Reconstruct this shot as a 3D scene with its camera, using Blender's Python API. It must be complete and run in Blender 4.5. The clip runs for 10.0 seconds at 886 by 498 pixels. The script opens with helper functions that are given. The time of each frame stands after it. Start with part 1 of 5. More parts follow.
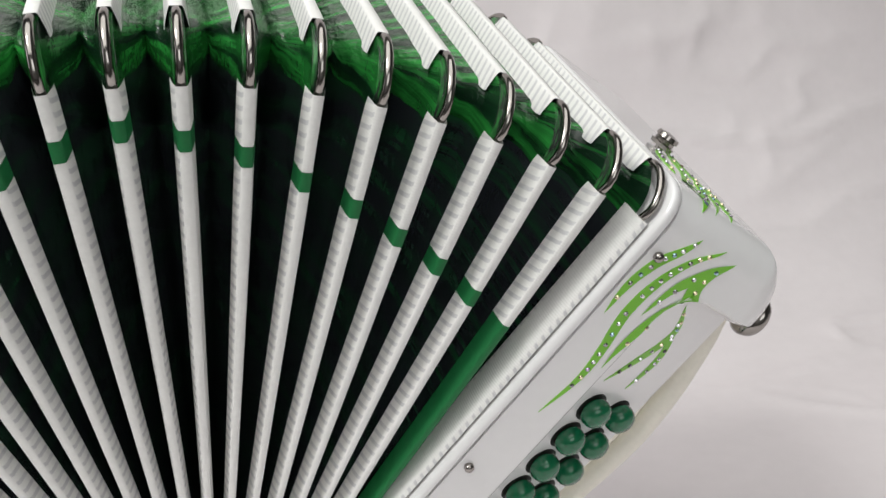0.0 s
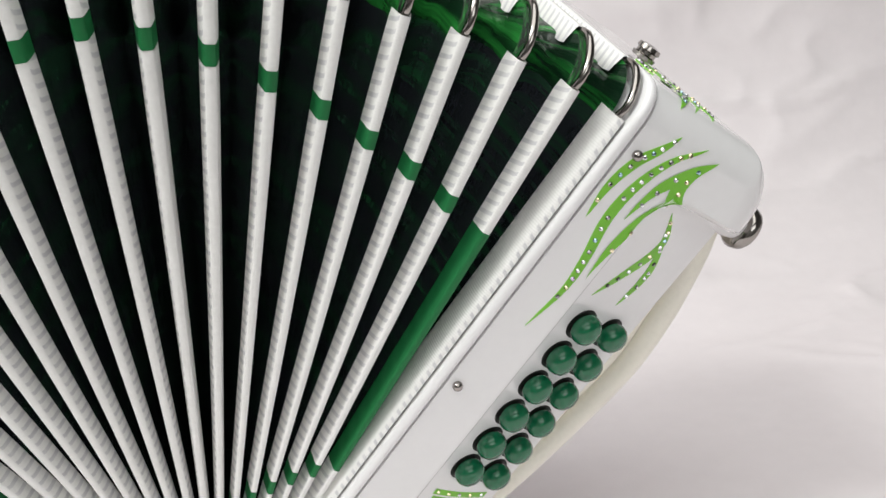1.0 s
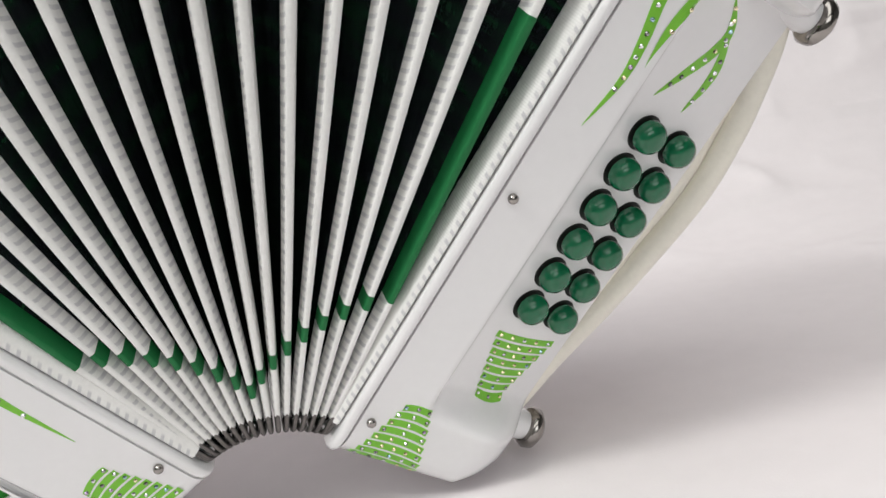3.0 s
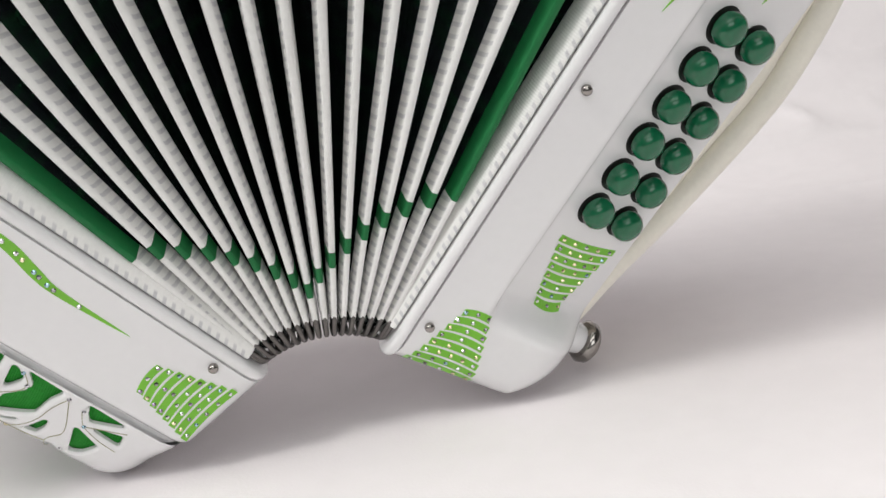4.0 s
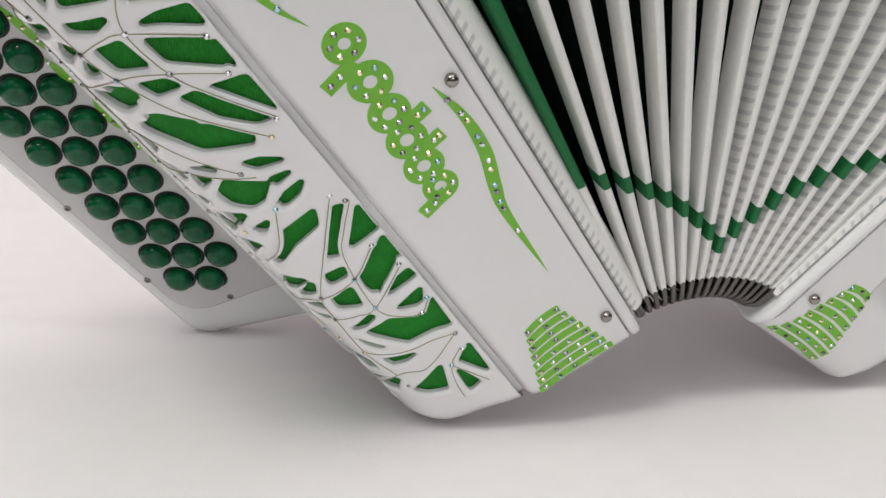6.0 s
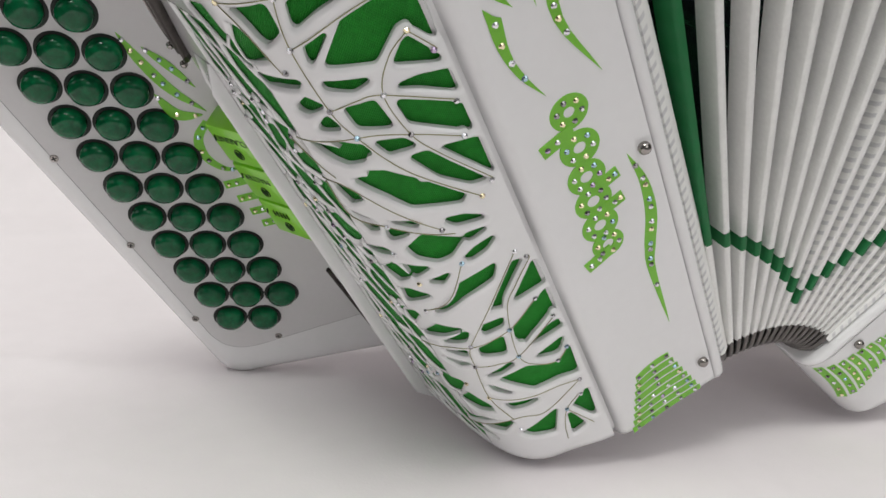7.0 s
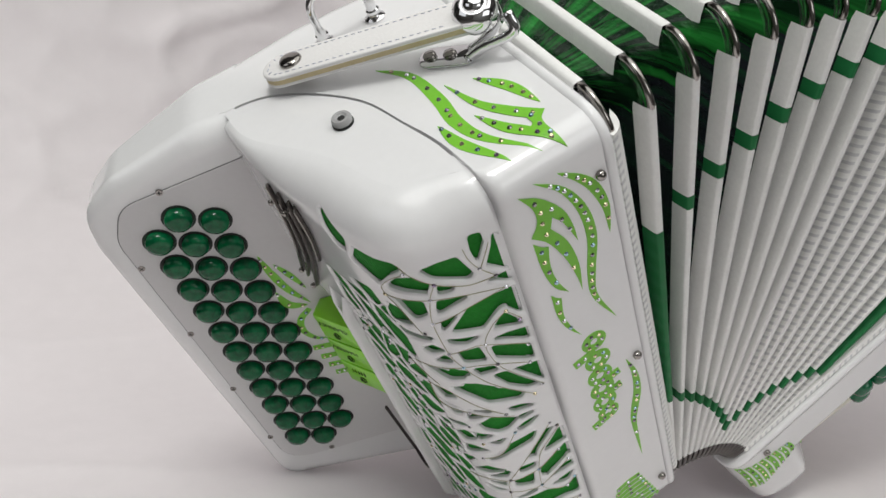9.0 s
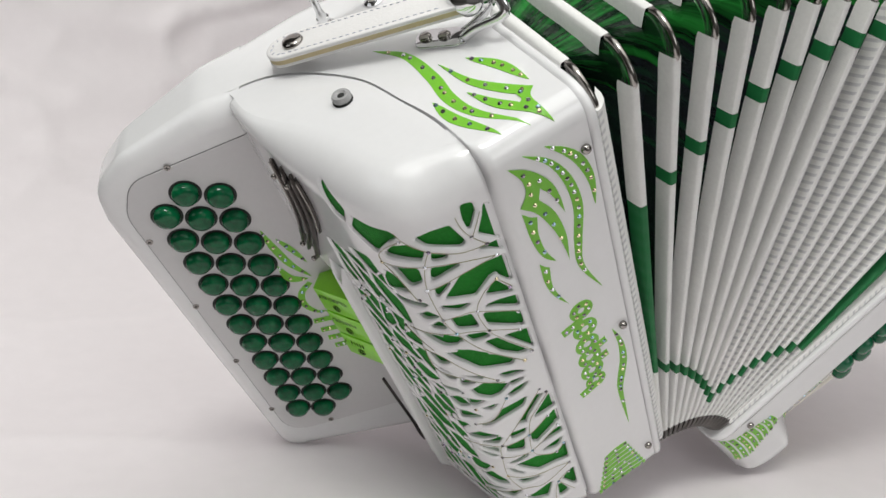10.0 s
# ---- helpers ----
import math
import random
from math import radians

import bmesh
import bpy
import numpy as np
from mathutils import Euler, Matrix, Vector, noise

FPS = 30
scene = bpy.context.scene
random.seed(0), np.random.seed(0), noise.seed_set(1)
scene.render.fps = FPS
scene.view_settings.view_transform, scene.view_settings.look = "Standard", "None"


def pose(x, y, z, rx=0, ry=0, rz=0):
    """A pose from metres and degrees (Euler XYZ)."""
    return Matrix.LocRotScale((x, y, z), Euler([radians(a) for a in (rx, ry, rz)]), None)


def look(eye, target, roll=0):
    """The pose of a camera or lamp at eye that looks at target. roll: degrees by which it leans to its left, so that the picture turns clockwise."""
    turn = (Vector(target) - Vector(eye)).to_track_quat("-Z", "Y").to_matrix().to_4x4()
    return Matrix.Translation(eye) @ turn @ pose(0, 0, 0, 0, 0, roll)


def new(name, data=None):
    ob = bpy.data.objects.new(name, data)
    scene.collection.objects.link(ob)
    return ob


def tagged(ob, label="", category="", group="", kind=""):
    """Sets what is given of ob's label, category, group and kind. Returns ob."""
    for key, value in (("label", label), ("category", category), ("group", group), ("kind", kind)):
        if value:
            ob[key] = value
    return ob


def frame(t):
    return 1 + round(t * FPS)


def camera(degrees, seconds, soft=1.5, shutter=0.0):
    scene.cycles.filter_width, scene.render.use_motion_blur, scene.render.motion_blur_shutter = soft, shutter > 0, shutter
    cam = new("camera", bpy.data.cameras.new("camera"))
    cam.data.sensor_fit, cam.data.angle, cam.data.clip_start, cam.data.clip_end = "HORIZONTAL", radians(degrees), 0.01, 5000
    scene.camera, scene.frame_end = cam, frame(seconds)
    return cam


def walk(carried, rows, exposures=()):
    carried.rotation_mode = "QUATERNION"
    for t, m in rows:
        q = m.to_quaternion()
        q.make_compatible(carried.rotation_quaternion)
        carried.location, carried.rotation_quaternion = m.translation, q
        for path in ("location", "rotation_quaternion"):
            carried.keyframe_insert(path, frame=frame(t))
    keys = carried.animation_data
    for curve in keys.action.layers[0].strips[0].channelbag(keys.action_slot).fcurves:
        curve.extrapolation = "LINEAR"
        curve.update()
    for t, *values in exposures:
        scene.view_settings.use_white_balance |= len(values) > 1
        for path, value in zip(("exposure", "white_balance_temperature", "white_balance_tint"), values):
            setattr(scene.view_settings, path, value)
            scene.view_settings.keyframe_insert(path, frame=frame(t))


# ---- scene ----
cam = camera(52.0, 10.0)
PATH = [
    (0, (0.0219, -0.4152, 0.3363), (0.1449, 0.0557, 0.2218), -3.26),
    (0.5, (0.0325, -0.4227, 0.3163), (0.1425, 0.0514, 0.2018), -4.78),
    (1, (0.0363, -0.4243, 0.2938), (0.1465, 0.0512, 0.1856), -5.76),
    (1.5, (0.0369, -0.4217, 0.2687), (0.1469, 0.0545, 0.1631), -6.63),
    (2, (0.0346, -0.4197, 0.2489), (0.1373, 0.0589, 0.1470), -7.50),
    (2.2, (0.0373, -0.4208, 0.2378), (0.1331, 0.0603, 0.1410), -7.92),
    (3.3, (0.0322, -0.4160, 0.1970), (0.1024, 0.0685, 0.0953), -9.92),
    (3.5, (0.0231, -0.4151, 0.1909), (0.0958, 0.0682, 0.0851), -9.64),
    (4, (0.0091, -0.4063, 0.1796), (0.0727, 0.0758, 0.0630), -9.06),
    (4.5, (-0.0218, -0.3889, 0.1726), (0.0411, 0.0904, 0.0450), -7.30),
    (5, (-0.0648, -0.3767, 0.1702), (-0.0055, 0.1027, 0.0410), -5.61),
    (5.5, (-0.1318, -0.3573, 0.1729), (-0.0486, 0.1181, 0.0421), -2.98),
    (6, (-0.1989, -0.3335, 0.1715), (-0.0745, 0.1336, 0.0436), -0.25),
    (6.2, (-0.2244, -0.3220, 0.1717), (-0.0807, 0.1403, 0.0467), 0.75),
    (7.3, (-0.3439, -0.2992, 0.1971), (-0.1108, 0.1278, 0.0815), 4.31),
    (7.5, (-0.3608, -0.3030, 0.2103), (-0.1205, 0.1196, 0.0935), 4.64),
    (8, (-0.3925, -0.3103, 0.2458), (-0.1349, 0.1024, 0.1303), 5.29),
    (8.5, (-0.4177, -0.3309, 0.2798), (-0.1498, 0.0738, 0.1598), 5.59),
    (9, (-0.4425, -0.3671, 0.2901), (-0.1786, 0.0438, 0.1826), 5.46),
    (9.5, (-0.4494, -0.3872, 0.2875), (-0.1863, 0.0246, 0.1815), 5.46),
    (10, (-0.4526, -0.3884, 0.2840), (-0.1881, 0.0215, 0.1743), 5.61),
]
EXPOSURES = [(0.0, 0.0), (1.0, 0.26), (2.0, 0.2), (4.0, 0.16), (5.0, 0.08), (6.0, -0.1), (7.5, -0.14), (8.0, -0.06), (8.5, -0.2), (9.0, -0.34), (10.0, -0.2)]
walk(cam, [(t, look(eye, target, roll)) for t, eye, target, roll in PATH], EXPOSURES)

# ---- world and lamps ----
world = bpy.data.worlds.new("room_air")
scene.world = world
world.use_nodes = True
world.node_tree.nodes["Background"].inputs[0].default_value = (0.95, 0.97, 1.0, 1)
world.node_tree.nodes["Background"].inputs[1].default_value = 1.0
# the ceiling lamp and three added, unseen fills: place, turn, size, watts, name, label
LIGHTS = [((-1.1, -0.8, 1.83), (0, 0, 0), (0.60, 0.50), 24.0, "ceiling_lamp", "white ceiling lamp in the room"),
          # unseen broad fill, added to soften the overhead light
          ((-0.58, -0.9, 1.86), (0, 0, 0), (2.7, 2.3), 36.5, "overhead_fill", "unseen broad overhead fill lamp, added for soft light"),
          # unseen fills in made-up openings, for the fronts and the left side
          ((0.20, -2.42, 1.0), (90, 0, 0), (1.5, 1.1), 6.0, "opening_fill", "unseen fill lamp added in the opening behind the camera"),
          ((-2.62, 0.0, 0.95), (90, 0, -90), (1.3, 1.1), 0.5, "opening_fill", "unseen fill lamp added in the opening at the left")]
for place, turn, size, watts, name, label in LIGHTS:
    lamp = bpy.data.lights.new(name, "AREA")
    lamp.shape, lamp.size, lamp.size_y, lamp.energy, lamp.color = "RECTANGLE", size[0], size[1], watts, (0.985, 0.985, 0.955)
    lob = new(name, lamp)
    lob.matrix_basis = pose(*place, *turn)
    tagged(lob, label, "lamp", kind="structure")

# ---- materials ----
def material(name, colour, rough=0.5, metal=0.0, coat=0.0, vary=0.06, scale=60.0, bump=0.0, bump_scale=400.0, spec=0.5):
    """A surface with two scales of tone and a fine relief."""
    m = bpy.data.materials.new(name)
    m.use_nodes = True
    nt = m.node_tree
    b = nt.nodes["Principled BSDF"]
    b.inputs["Roughness"].default_value, b.inputs["Metallic"].default_value = rough, metal
    b.inputs["Coat Weight"].default_value, b.inputs["Specular IOR Level"].default_value = coat, spec
    b.inputs["Coat Roughness"].default_value = 0.04
    tc = nt.nodes.new("ShaderNodeTexCoord")
    n1, n2 = nt.nodes.new("ShaderNodeTexNoise"), nt.nodes.new("ShaderNodeTexNoise")
    n1.inputs["Scale"].default_value, n2.inputs["Scale"].default_value = scale, scale * 9
    n1.inputs["Detail"].default_value = 4
    add = nt.nodes.new("ShaderNodeMath")
    add.operation = "ADD"
    ramp = nt.nodes.new("ShaderNodeMapRange")
    ramp.inputs[1].default_value, ramp.inputs[2].default_value = 0.6, 1.4
    ramp.inputs[3].default_value, ramp.inputs[4].default_value = 1 - vary, 1 + vary
    mix = nt.nodes.new("ShaderNodeVectorMath")
    mix.operation = "SCALE"
    mix.inputs[0].default_value = colour
    for n in (n1, n2):
        nt.links.new(tc.outputs["Object"], n.inputs["Vector"])
    nt.links.new(n1.outputs["Fac"], add.inputs[0])
    nt.links.new(n2.outputs["Fac"], add.inputs[1])
    nt.links.new(add.outputs[0], ramp.inputs[0])
    nt.links.new(ramp.outputs[0], mix.inputs["Scale"])
    nt.links.new(mix.outputs[0], b.inputs["Base Color"])
    if bump:
        nb, bp = nt.nodes.new("ShaderNodeTexNoise"), nt.nodes.new("ShaderNodeBump")
        nb.inputs["Scale"].default_value = bump_scale
        bp.inputs["Strength"].default_value, bp.inputs["Distance"].default_value = bump, 0.001
        nt.links.new(tc.outputs["Object"], nb.inputs["Vector"])
        nt.links.new(nb.outputs["Fac"], bp.inputs["Height"])
        nt.links.new(bp.outputs[0], b.inputs["Normal"])
    return m


def marbled(name, dark, light, rough, scale, coat=0.6, low=0.42, high=0.62, stretch=(1, 1, 1), along="Object"):
    """Glossy pearl-like stuff: dark ground with light streaks."""
    m = material(name, dark, rough, coat=coat)
    nt = m.node_tree
    b = nt.nodes["Principled BSDF"]
    tc = nt.nodes.new("ShaderNodeTexCoord")
    mp = nt.nodes.new("ShaderNodeMapping")
    mp.inputs["Scale"].default_value = stretch
    n = nt.nodes.new("ShaderNodeTexNoise")
    n.inputs["Scale"].default_value, n.inputs["Detail"].default_value, n.inputs["Distortion"].default_value = scale, 7, 0.15
    n.inputs["Roughness"].default_value = 0.62
    r = nt.nodes.new("ShaderNodeValToRGB")
    r.color_ramp.elements[0].position, r.color_ramp.elements[0].color = low, (*dark, 1)
    r.color_ramp.elements[1].position, r.color_ramp.elements[1].color = high, (*light, 1)
    nt.links.new(tc.outputs[along], mp.inputs[0])
    nt.links.new(mp.outputs[0], n.inputs["Vector"])
    nt.links.new(n.outputs["Fac"], r.inputs[0])
    nt.links.new(r.outputs[0], b.inputs["Base Color"])
    return m


def woven(name, colour, size, rough=0.75, strength=0.45, vary=0.05, direction="DIAGONAL", twist=0.6):
    """Ribbed ribbon or cloth: a fine wave relief along the surface."""
    m = material(name, colour, rough, vary=vary, spec=0.25)
    nt = m.node_tree
    b = nt.nodes["Principled BSDF"]
    uv = nt.nodes.new("ShaderNodeTexCoord")
    w = nt.nodes.new("ShaderNodeTexWave")
    w.bands_direction = direction
    w.inputs["Scale"].default_value, w.inputs["Distortion"].default_value, w.inputs["Detail Scale"].default_value = size, twist, 1.5
    bp = nt.nodes.new("ShaderNodeBump")
    bp.inputs["Strength"].default_value, bp.inputs["Distance"].default_value = strength, 0.0005
    nt.links.new(uv.outputs["UV"], w.inputs["Vector"])
    nt.links.new(w.outputs["Fac"], bp.inputs["Height"])
    nt.links.new(bp.outputs[0], b.inputs["Normal"])
    return m


def pucker_shade(m, shade, period, tilt):
    """Slanting grey dashes along the flaps of a ribbon: the shade of its puckers, painted in."""
    nt = m.node_tree
    b = nt.nodes["Principled BSDF"]
    was = b.inputs["Base Color"].links[0].from_socket
    tc, sep = nt.nodes.new("ShaderNodeTexCoord"), nt.nodes.new("ShaderNodeSeparateXYZ")
    nt.links.new(tc.outputs["UV"], sep.inputs[0])

    def sums(op, a, c=None):
        n = nt.nodes.new("ShaderNodeMath")
        n.operation = op
        for i, v in enumerate((a, c)):
            if v is None:
                continue
            if isinstance(v, (int, float)):
                n.inputs[i].default_value = v
            else:
                nt.links.new(v, n.inputs[i])
        return n.outputs[0]

    off = sums("ABSOLUTE", sums("SUBTRACT", sep.outputs[1], 0.5))
    wave = sums("SINE", sums("MULTIPLY", sums("ADD", sep.outputs[0], sums("MULTIPLY", off, tilt)), 2 * math.pi / period))
    fac = nt.nodes.new("ShaderNodeMapRange")
    fac.interpolation_type = "SMOOTHSTEP"
    fac.inputs[1].default_value, fac.inputs[2].default_value = 0.0, 0.75
    nt.links.new(wave, fac.inputs[0])
    mask = nt.nodes.new("ShaderNodeMapRange")
    mask.interpolation_type = "SMOOTHSTEP"
    mask.inputs[1].default_value, mask.inputs[2].default_value = 0.17, 0.23
    nt.links.new(off, mask.inputs[0])
    noise_n = nt.nodes.new("ShaderNodeTexNoise")
    noise_n.inputs["Scale"].default_value = 5.0
    nt.links.new(tc.outputs["UV"], noise_n.inputs["Vector"])
    mix = nt.nodes.new("ShaderNodeMix")
    mix.data_type = "RGBA"
    nt.links.new(sums("MULTIPLY", sums("MULTIPLY", fac.outputs[0], mask.outputs[0]), sums("ADD", noise_n.outputs["Fac"], 0.25)), mix.inputs[0])
    nt.links.new(was, mix.inputs[6])
    mix.inputs[7].default_value = (*shade, 1)
    nt.links.new(mix.outputs[2], b.inputs["Base Color"])


def add_wrinkles(m, stretch, scale, strength, along="Object"):
    nt = m.node_tree
    tc, mp = nt.nodes.new("ShaderNodeTexCoord"), nt.nodes.new("ShaderNodeMapping")
    mp.inputs["Scale"].default_value = stretch
    n, bp = nt.nodes.new("ShaderNodeTexNoise"), nt.nodes.new("ShaderNodeBump")
    n.inputs["Scale"].default_value, n.inputs["Detail"].default_value = scale, 3
    bp.inputs["Strength"].default_value, bp.inputs["Distance"].default_value = strength, 0.004
    nt.links.new(tc.outputs[along], mp.inputs[0])
    nt.links.new(mp.outputs[0], n.inputs["Vector"])
    nt.links.new(n.outputs["Fac"], bp.inputs["Height"])
    nt.links.new(bp.outputs[0], nt.nodes["Principled BSDF"].inputs["Normal"])


LACQUER = material("white_lacquer", (0.80, 0.80, 0.805), 0.13, coat=0.7, vary=0.015, scale=25, bump=0.02, bump_scale=90)
PLATE = material("white_celluloid_plate", (0.62, 0.61, 0.615), 0.3, coat=0.2, vary=0.02, scale=40)
TAPE = woven("white_bellows_ribbon", (0.81, 0.81, 0.79), 4.4, strength=0.12, direction="X", twist=1.0)
# shade between the puckers, put into the ribbon's colour
pucker_shade(TAPE, (0.55, 0.55, 0.565), 0.29, 0.6)
TAPE_GREEN = woven("green_bellows_ribbon", (0.012, 0.15, 0.045), 1.0, 0.5)
# front copy: fold shade put into the green, black lifted for lens veil
PLEAT_SHADED = marbled("shaded_marbled_bellows_cloth", (0.023, 0.027, 0.033), (0.015, 0.13, 0.04), 0.25, 2.6, coat=0.5, low=0.47, high=0.80, stretch=(0.22, 1.7, 1.0), along="UV")
# top copy of the same cloth, brighter as if lit from above
PLEAT_LIT = marbled("lit_marbled_bellows_cloth", (0.005, 0.022, 0.010), (0.030, 0.31, 0.050), 0.24, 2.1, coat=0.4, low=0.435, high=0.65, stretch=(0.22, 1.7, 1.0), along="UV")
add_wrinkles(PLEAT_LIT, (1.6, 0.8, 1.0), 6.0, 0.40, "UV")
add_wrinkles(PLEAT_SHADED, (2.0, 0.6, 1.0), 4.0, 0.35, "UV")
GROOVE = material("dark_joint", (0.17, 0.17, 0.175), 0.6)
STEEL = material("polished_steel", (0.33, 0.31, 0.29), 0.14, metal=1.0, vary=0.05)
DARK_STEEL = material("dark_worn_steel", (0.085, 0.076, 0.072), 0.34, metal=1.0, vary=0.15)
DULL_STEEL = material("dull_grey_steel", (0.16, 0.15, 0.143), 0.42, metal=1.0, vary=0.15)
FRAME_JOINT = material("grey_frame_joint", (0.40, 0.40, 0.40), 0.6)
CHROME = material("chrome", (0.75, 0.75, 0.76), 0.07, metal=1.0, vary=0.02)
LIME = material("lime_green_foil", (0.18, 0.52, 0.03), 0.38, vary=0.05, scale=120)
BUTTON = marbled("dark_green_pearl_button", (0.001, 0.070, 0.026), (0.002, 0.130, 0.044), 0.10, 150, coat=0.0)
BASS_BUTTON = material("green_bass_button", (0.006, 0.130, 0.055), 0.18, coat=0.2, vary=0.08, scale=90)
LACQUER.node_tree.nodes["Principled BSDF"].inputs["Coat Roughness"].default_value = 0.09
CLOTH = woven("green_grille_cloth", (0.024, 0.31, 0.032), 2.2, 0.7, strength=0.9, vary=0.2, twist=0.2)
STRAP = material("cream_white_leather", (0.86, 0.83, 0.735), 0.5, vary=0.04, scale=50, bump=0.15, bump_scale=900)
LEATHER = material("white_leather", (0.80, 0.79, 0.78), 0.42, vary=0.03, scale=60, bump=0.12, bump_scale=900)
LEATHER_EDGE = material("raw_leather_edge", (0.62, 0.52, 0.31), 0.8, vary=0.12, scale=200)
THREAD = material("blue_white_thread", (0.40, 0.41, 0.50), 0.7)
BLACK = material("black_and_hole_shade", (0.004, 0.005, 0.004), 0.6)
TAB = material("lime_switch_plastic", (0.27, 0.72, 0.03), 0.3, coat=0.3, vary=0.03)
INK = material("dark_green_ink", (0.012, 0.05, 0.01), 0.6)
GOLD_LINE = material("gold_pin_line", (0.30, 0.29, 0.15), 0.5, metal=0.3)
CLEAR = material("smoky_clear_plastic", (0.92, 0.92, 0.92), 0.05)
CLEAR.node_tree.nodes["Principled BSDF"].inputs["Transmission Weight"].default_value = 0.6
SHEET = material("white_cloth_sheet", (0.815, 0.772, 0.785), 0.85, vary=0.02, scale=7, bump=0.10, bump_scale=700, spec=0.2)
PLASTER = material("pale_wall_paint", (0.30, 0.295, 0.29), 0.8, vary=0.03, scale=3)
# for the unseen wall and floor that are added to cut bounce light
DARK_BOUNCE_CUT = material("dark_bounce_cut", (0.09, 0.085, 0.08), 0.75, vary=0.05, scale=3)
DUST = material("dark_fluff", (0.10, 0.09, 0.08), 0.9)


def rhinestone_material(name, colour):
    return material(name, colour, 0.09, metal=0.9, vary=0.02)


BUTTON.node_tree.nodes["Principled BSDF"].inputs["Specular IOR Level"].default_value = 0.35
STONES = [rhinestone_material("clear_rhinestone", (0.74, 0.74, 0.77)), rhinestone_material("smoky_rhinestone", (0.34, 0.33, 0.34)),
          rhinestone_material("golden_rhinestone", (0.85, 0.76, 0.52)), rhinestone_material("blue_rhinestone", (0.40, 0.56, 0.66)),
          rhinestone_material("violet_rhinestone", (0.48, 0.38, 0.54))]


# ---- building helpers ----
def mesh_of(name, verts, faces, smooth=True, uvs=None):
    me = bpy.data.meshes.new(name)
    me.from_pydata([tuple(v) for v in verts], [], faces)
    bm = bmesh.new()
    bm.from_mesh(me)
    bmesh.ops.recalc_face_normals(bm, faces=bm.faces)
    if uvs is not None:
        layer = bm.loops.layers.uv.new("UVMap")
        for f in bm.faces:
            for lp in f.loops:
                lp[layer].uv = uvs[lp.vert.index]
    for f in bm.faces:
        f.smooth = smooth
    bm.to_mesh(me)
    bm.free()
    return me


def part(name, shape, mat, parent, label="", m=None):
    """One mesh object under a thing or a part. shape: a bmesh or a mesh."""
    if isinstance(shape, bmesh.types.BMesh):
        me = bpy.data.meshes.new(name)
        shape.to_mesh(me)
        shape.free()
    else:
        me = shape
    if mat is not None and not me.materials:
        me.materials.append(mat)
    ob = new(name, me)
    ob.parent = parent
    if m is not None:
        ob.matrix_basis = m
    return tagged(ob, label)


def sharp(me, degrees=38):
    """Smooth faces with kept edges."""
    for p in me.polygons:
        p.use_smooth = True
    me.set_sharp_from_angle(angle=radians(degrees))
    return me


def prism(outline, depth, bevel=0.0, steps=3, to=lambda x, y, z: (x, y, z)):
    """An outline of (x, y) raised from z = 0 to depth, with rounded rims, laid into place by to()."""
    bm = bmesh.new()
    low = [bm.verts.new((x, y, 0)) for x, y in outline]
    f = bm.faces.new(low)
    up = bmesh.ops.extrude_face_region(bm, geom=[f])
    tops = [v for v in up["geom"] if isinstance(v, bmesh.types.BMVert)]
    bmesh.ops.translate(bm, verts=tops, vec=(0, 0, depth))
    if bevel:
        rims = [e for e in bm.edges if abs(e.verts[0].co.z - e.verts[1].co.z) < 1e-9]
        bmesh.ops.bevel(bm, geom=rims, offset=bevel, segments=steps, affect="EDGES", profile=0.5, clamp_overlap=True)
    for v in bm.verts:
        v.co = to(*v.co)
    bmesh.ops.recalc_face_normals(bm, faces=bm.faces)
    me = bpy.data.meshes.new("prism")
    bm.to_mesh(me)
    bm.free()
    return sharp(me)


def rounded(corners, steps=6):
    """A closed outline from (x, y, radius) corners."""
    out = []
    n = len(corners)
    for i, (x, y, r) in enumerate(corners):
        p, a, b = Vector((x, y)), Vector(corners[i - 1][:2]), Vector(corners[(i + 1) % n][:2])
        if r <= 0:
            out.append((x, y))
            continue
        da, db = (a - p).normalized(), (b - p).normalized()
        half = da.angle(db) / 2
        cut = min(r / math.tan(half), (a - p).length * 0.49, (b - p).length * 0.49)
        for k in range(steps + 1):
            s = k / steps
            q = (p + da * cut) * (1 - s) ** 2 + p * 2 * s * (1 - s) + (p + db * cut) * s ** 2
            out.append((q.x, q.y))
    return out


def curve_through(pts, n=14):
    """A smooth run of points through the given ones (any dimension)."""
    p = [np.array(q, float) for q in pts]
    p = [2 * p[0] - p[1]] + p + [2 * p[-1] - p[-2]]
    out = []
    spans = len(p) - 3
    for k in range(n + 1):
        s = k / n * spans
        i = min(int(s), spans - 1)
        f = s - i
        a, b, c, d = p[i], p[i + 1], p[i + 2], p[i + 3]
        out.append(0.5 * (2 * b + (c - a) * f + (2 * a - 5 * b + 4 * c - d) * f * f + (3 * b - a - 3 * c + d) * f ** 3))
    return out


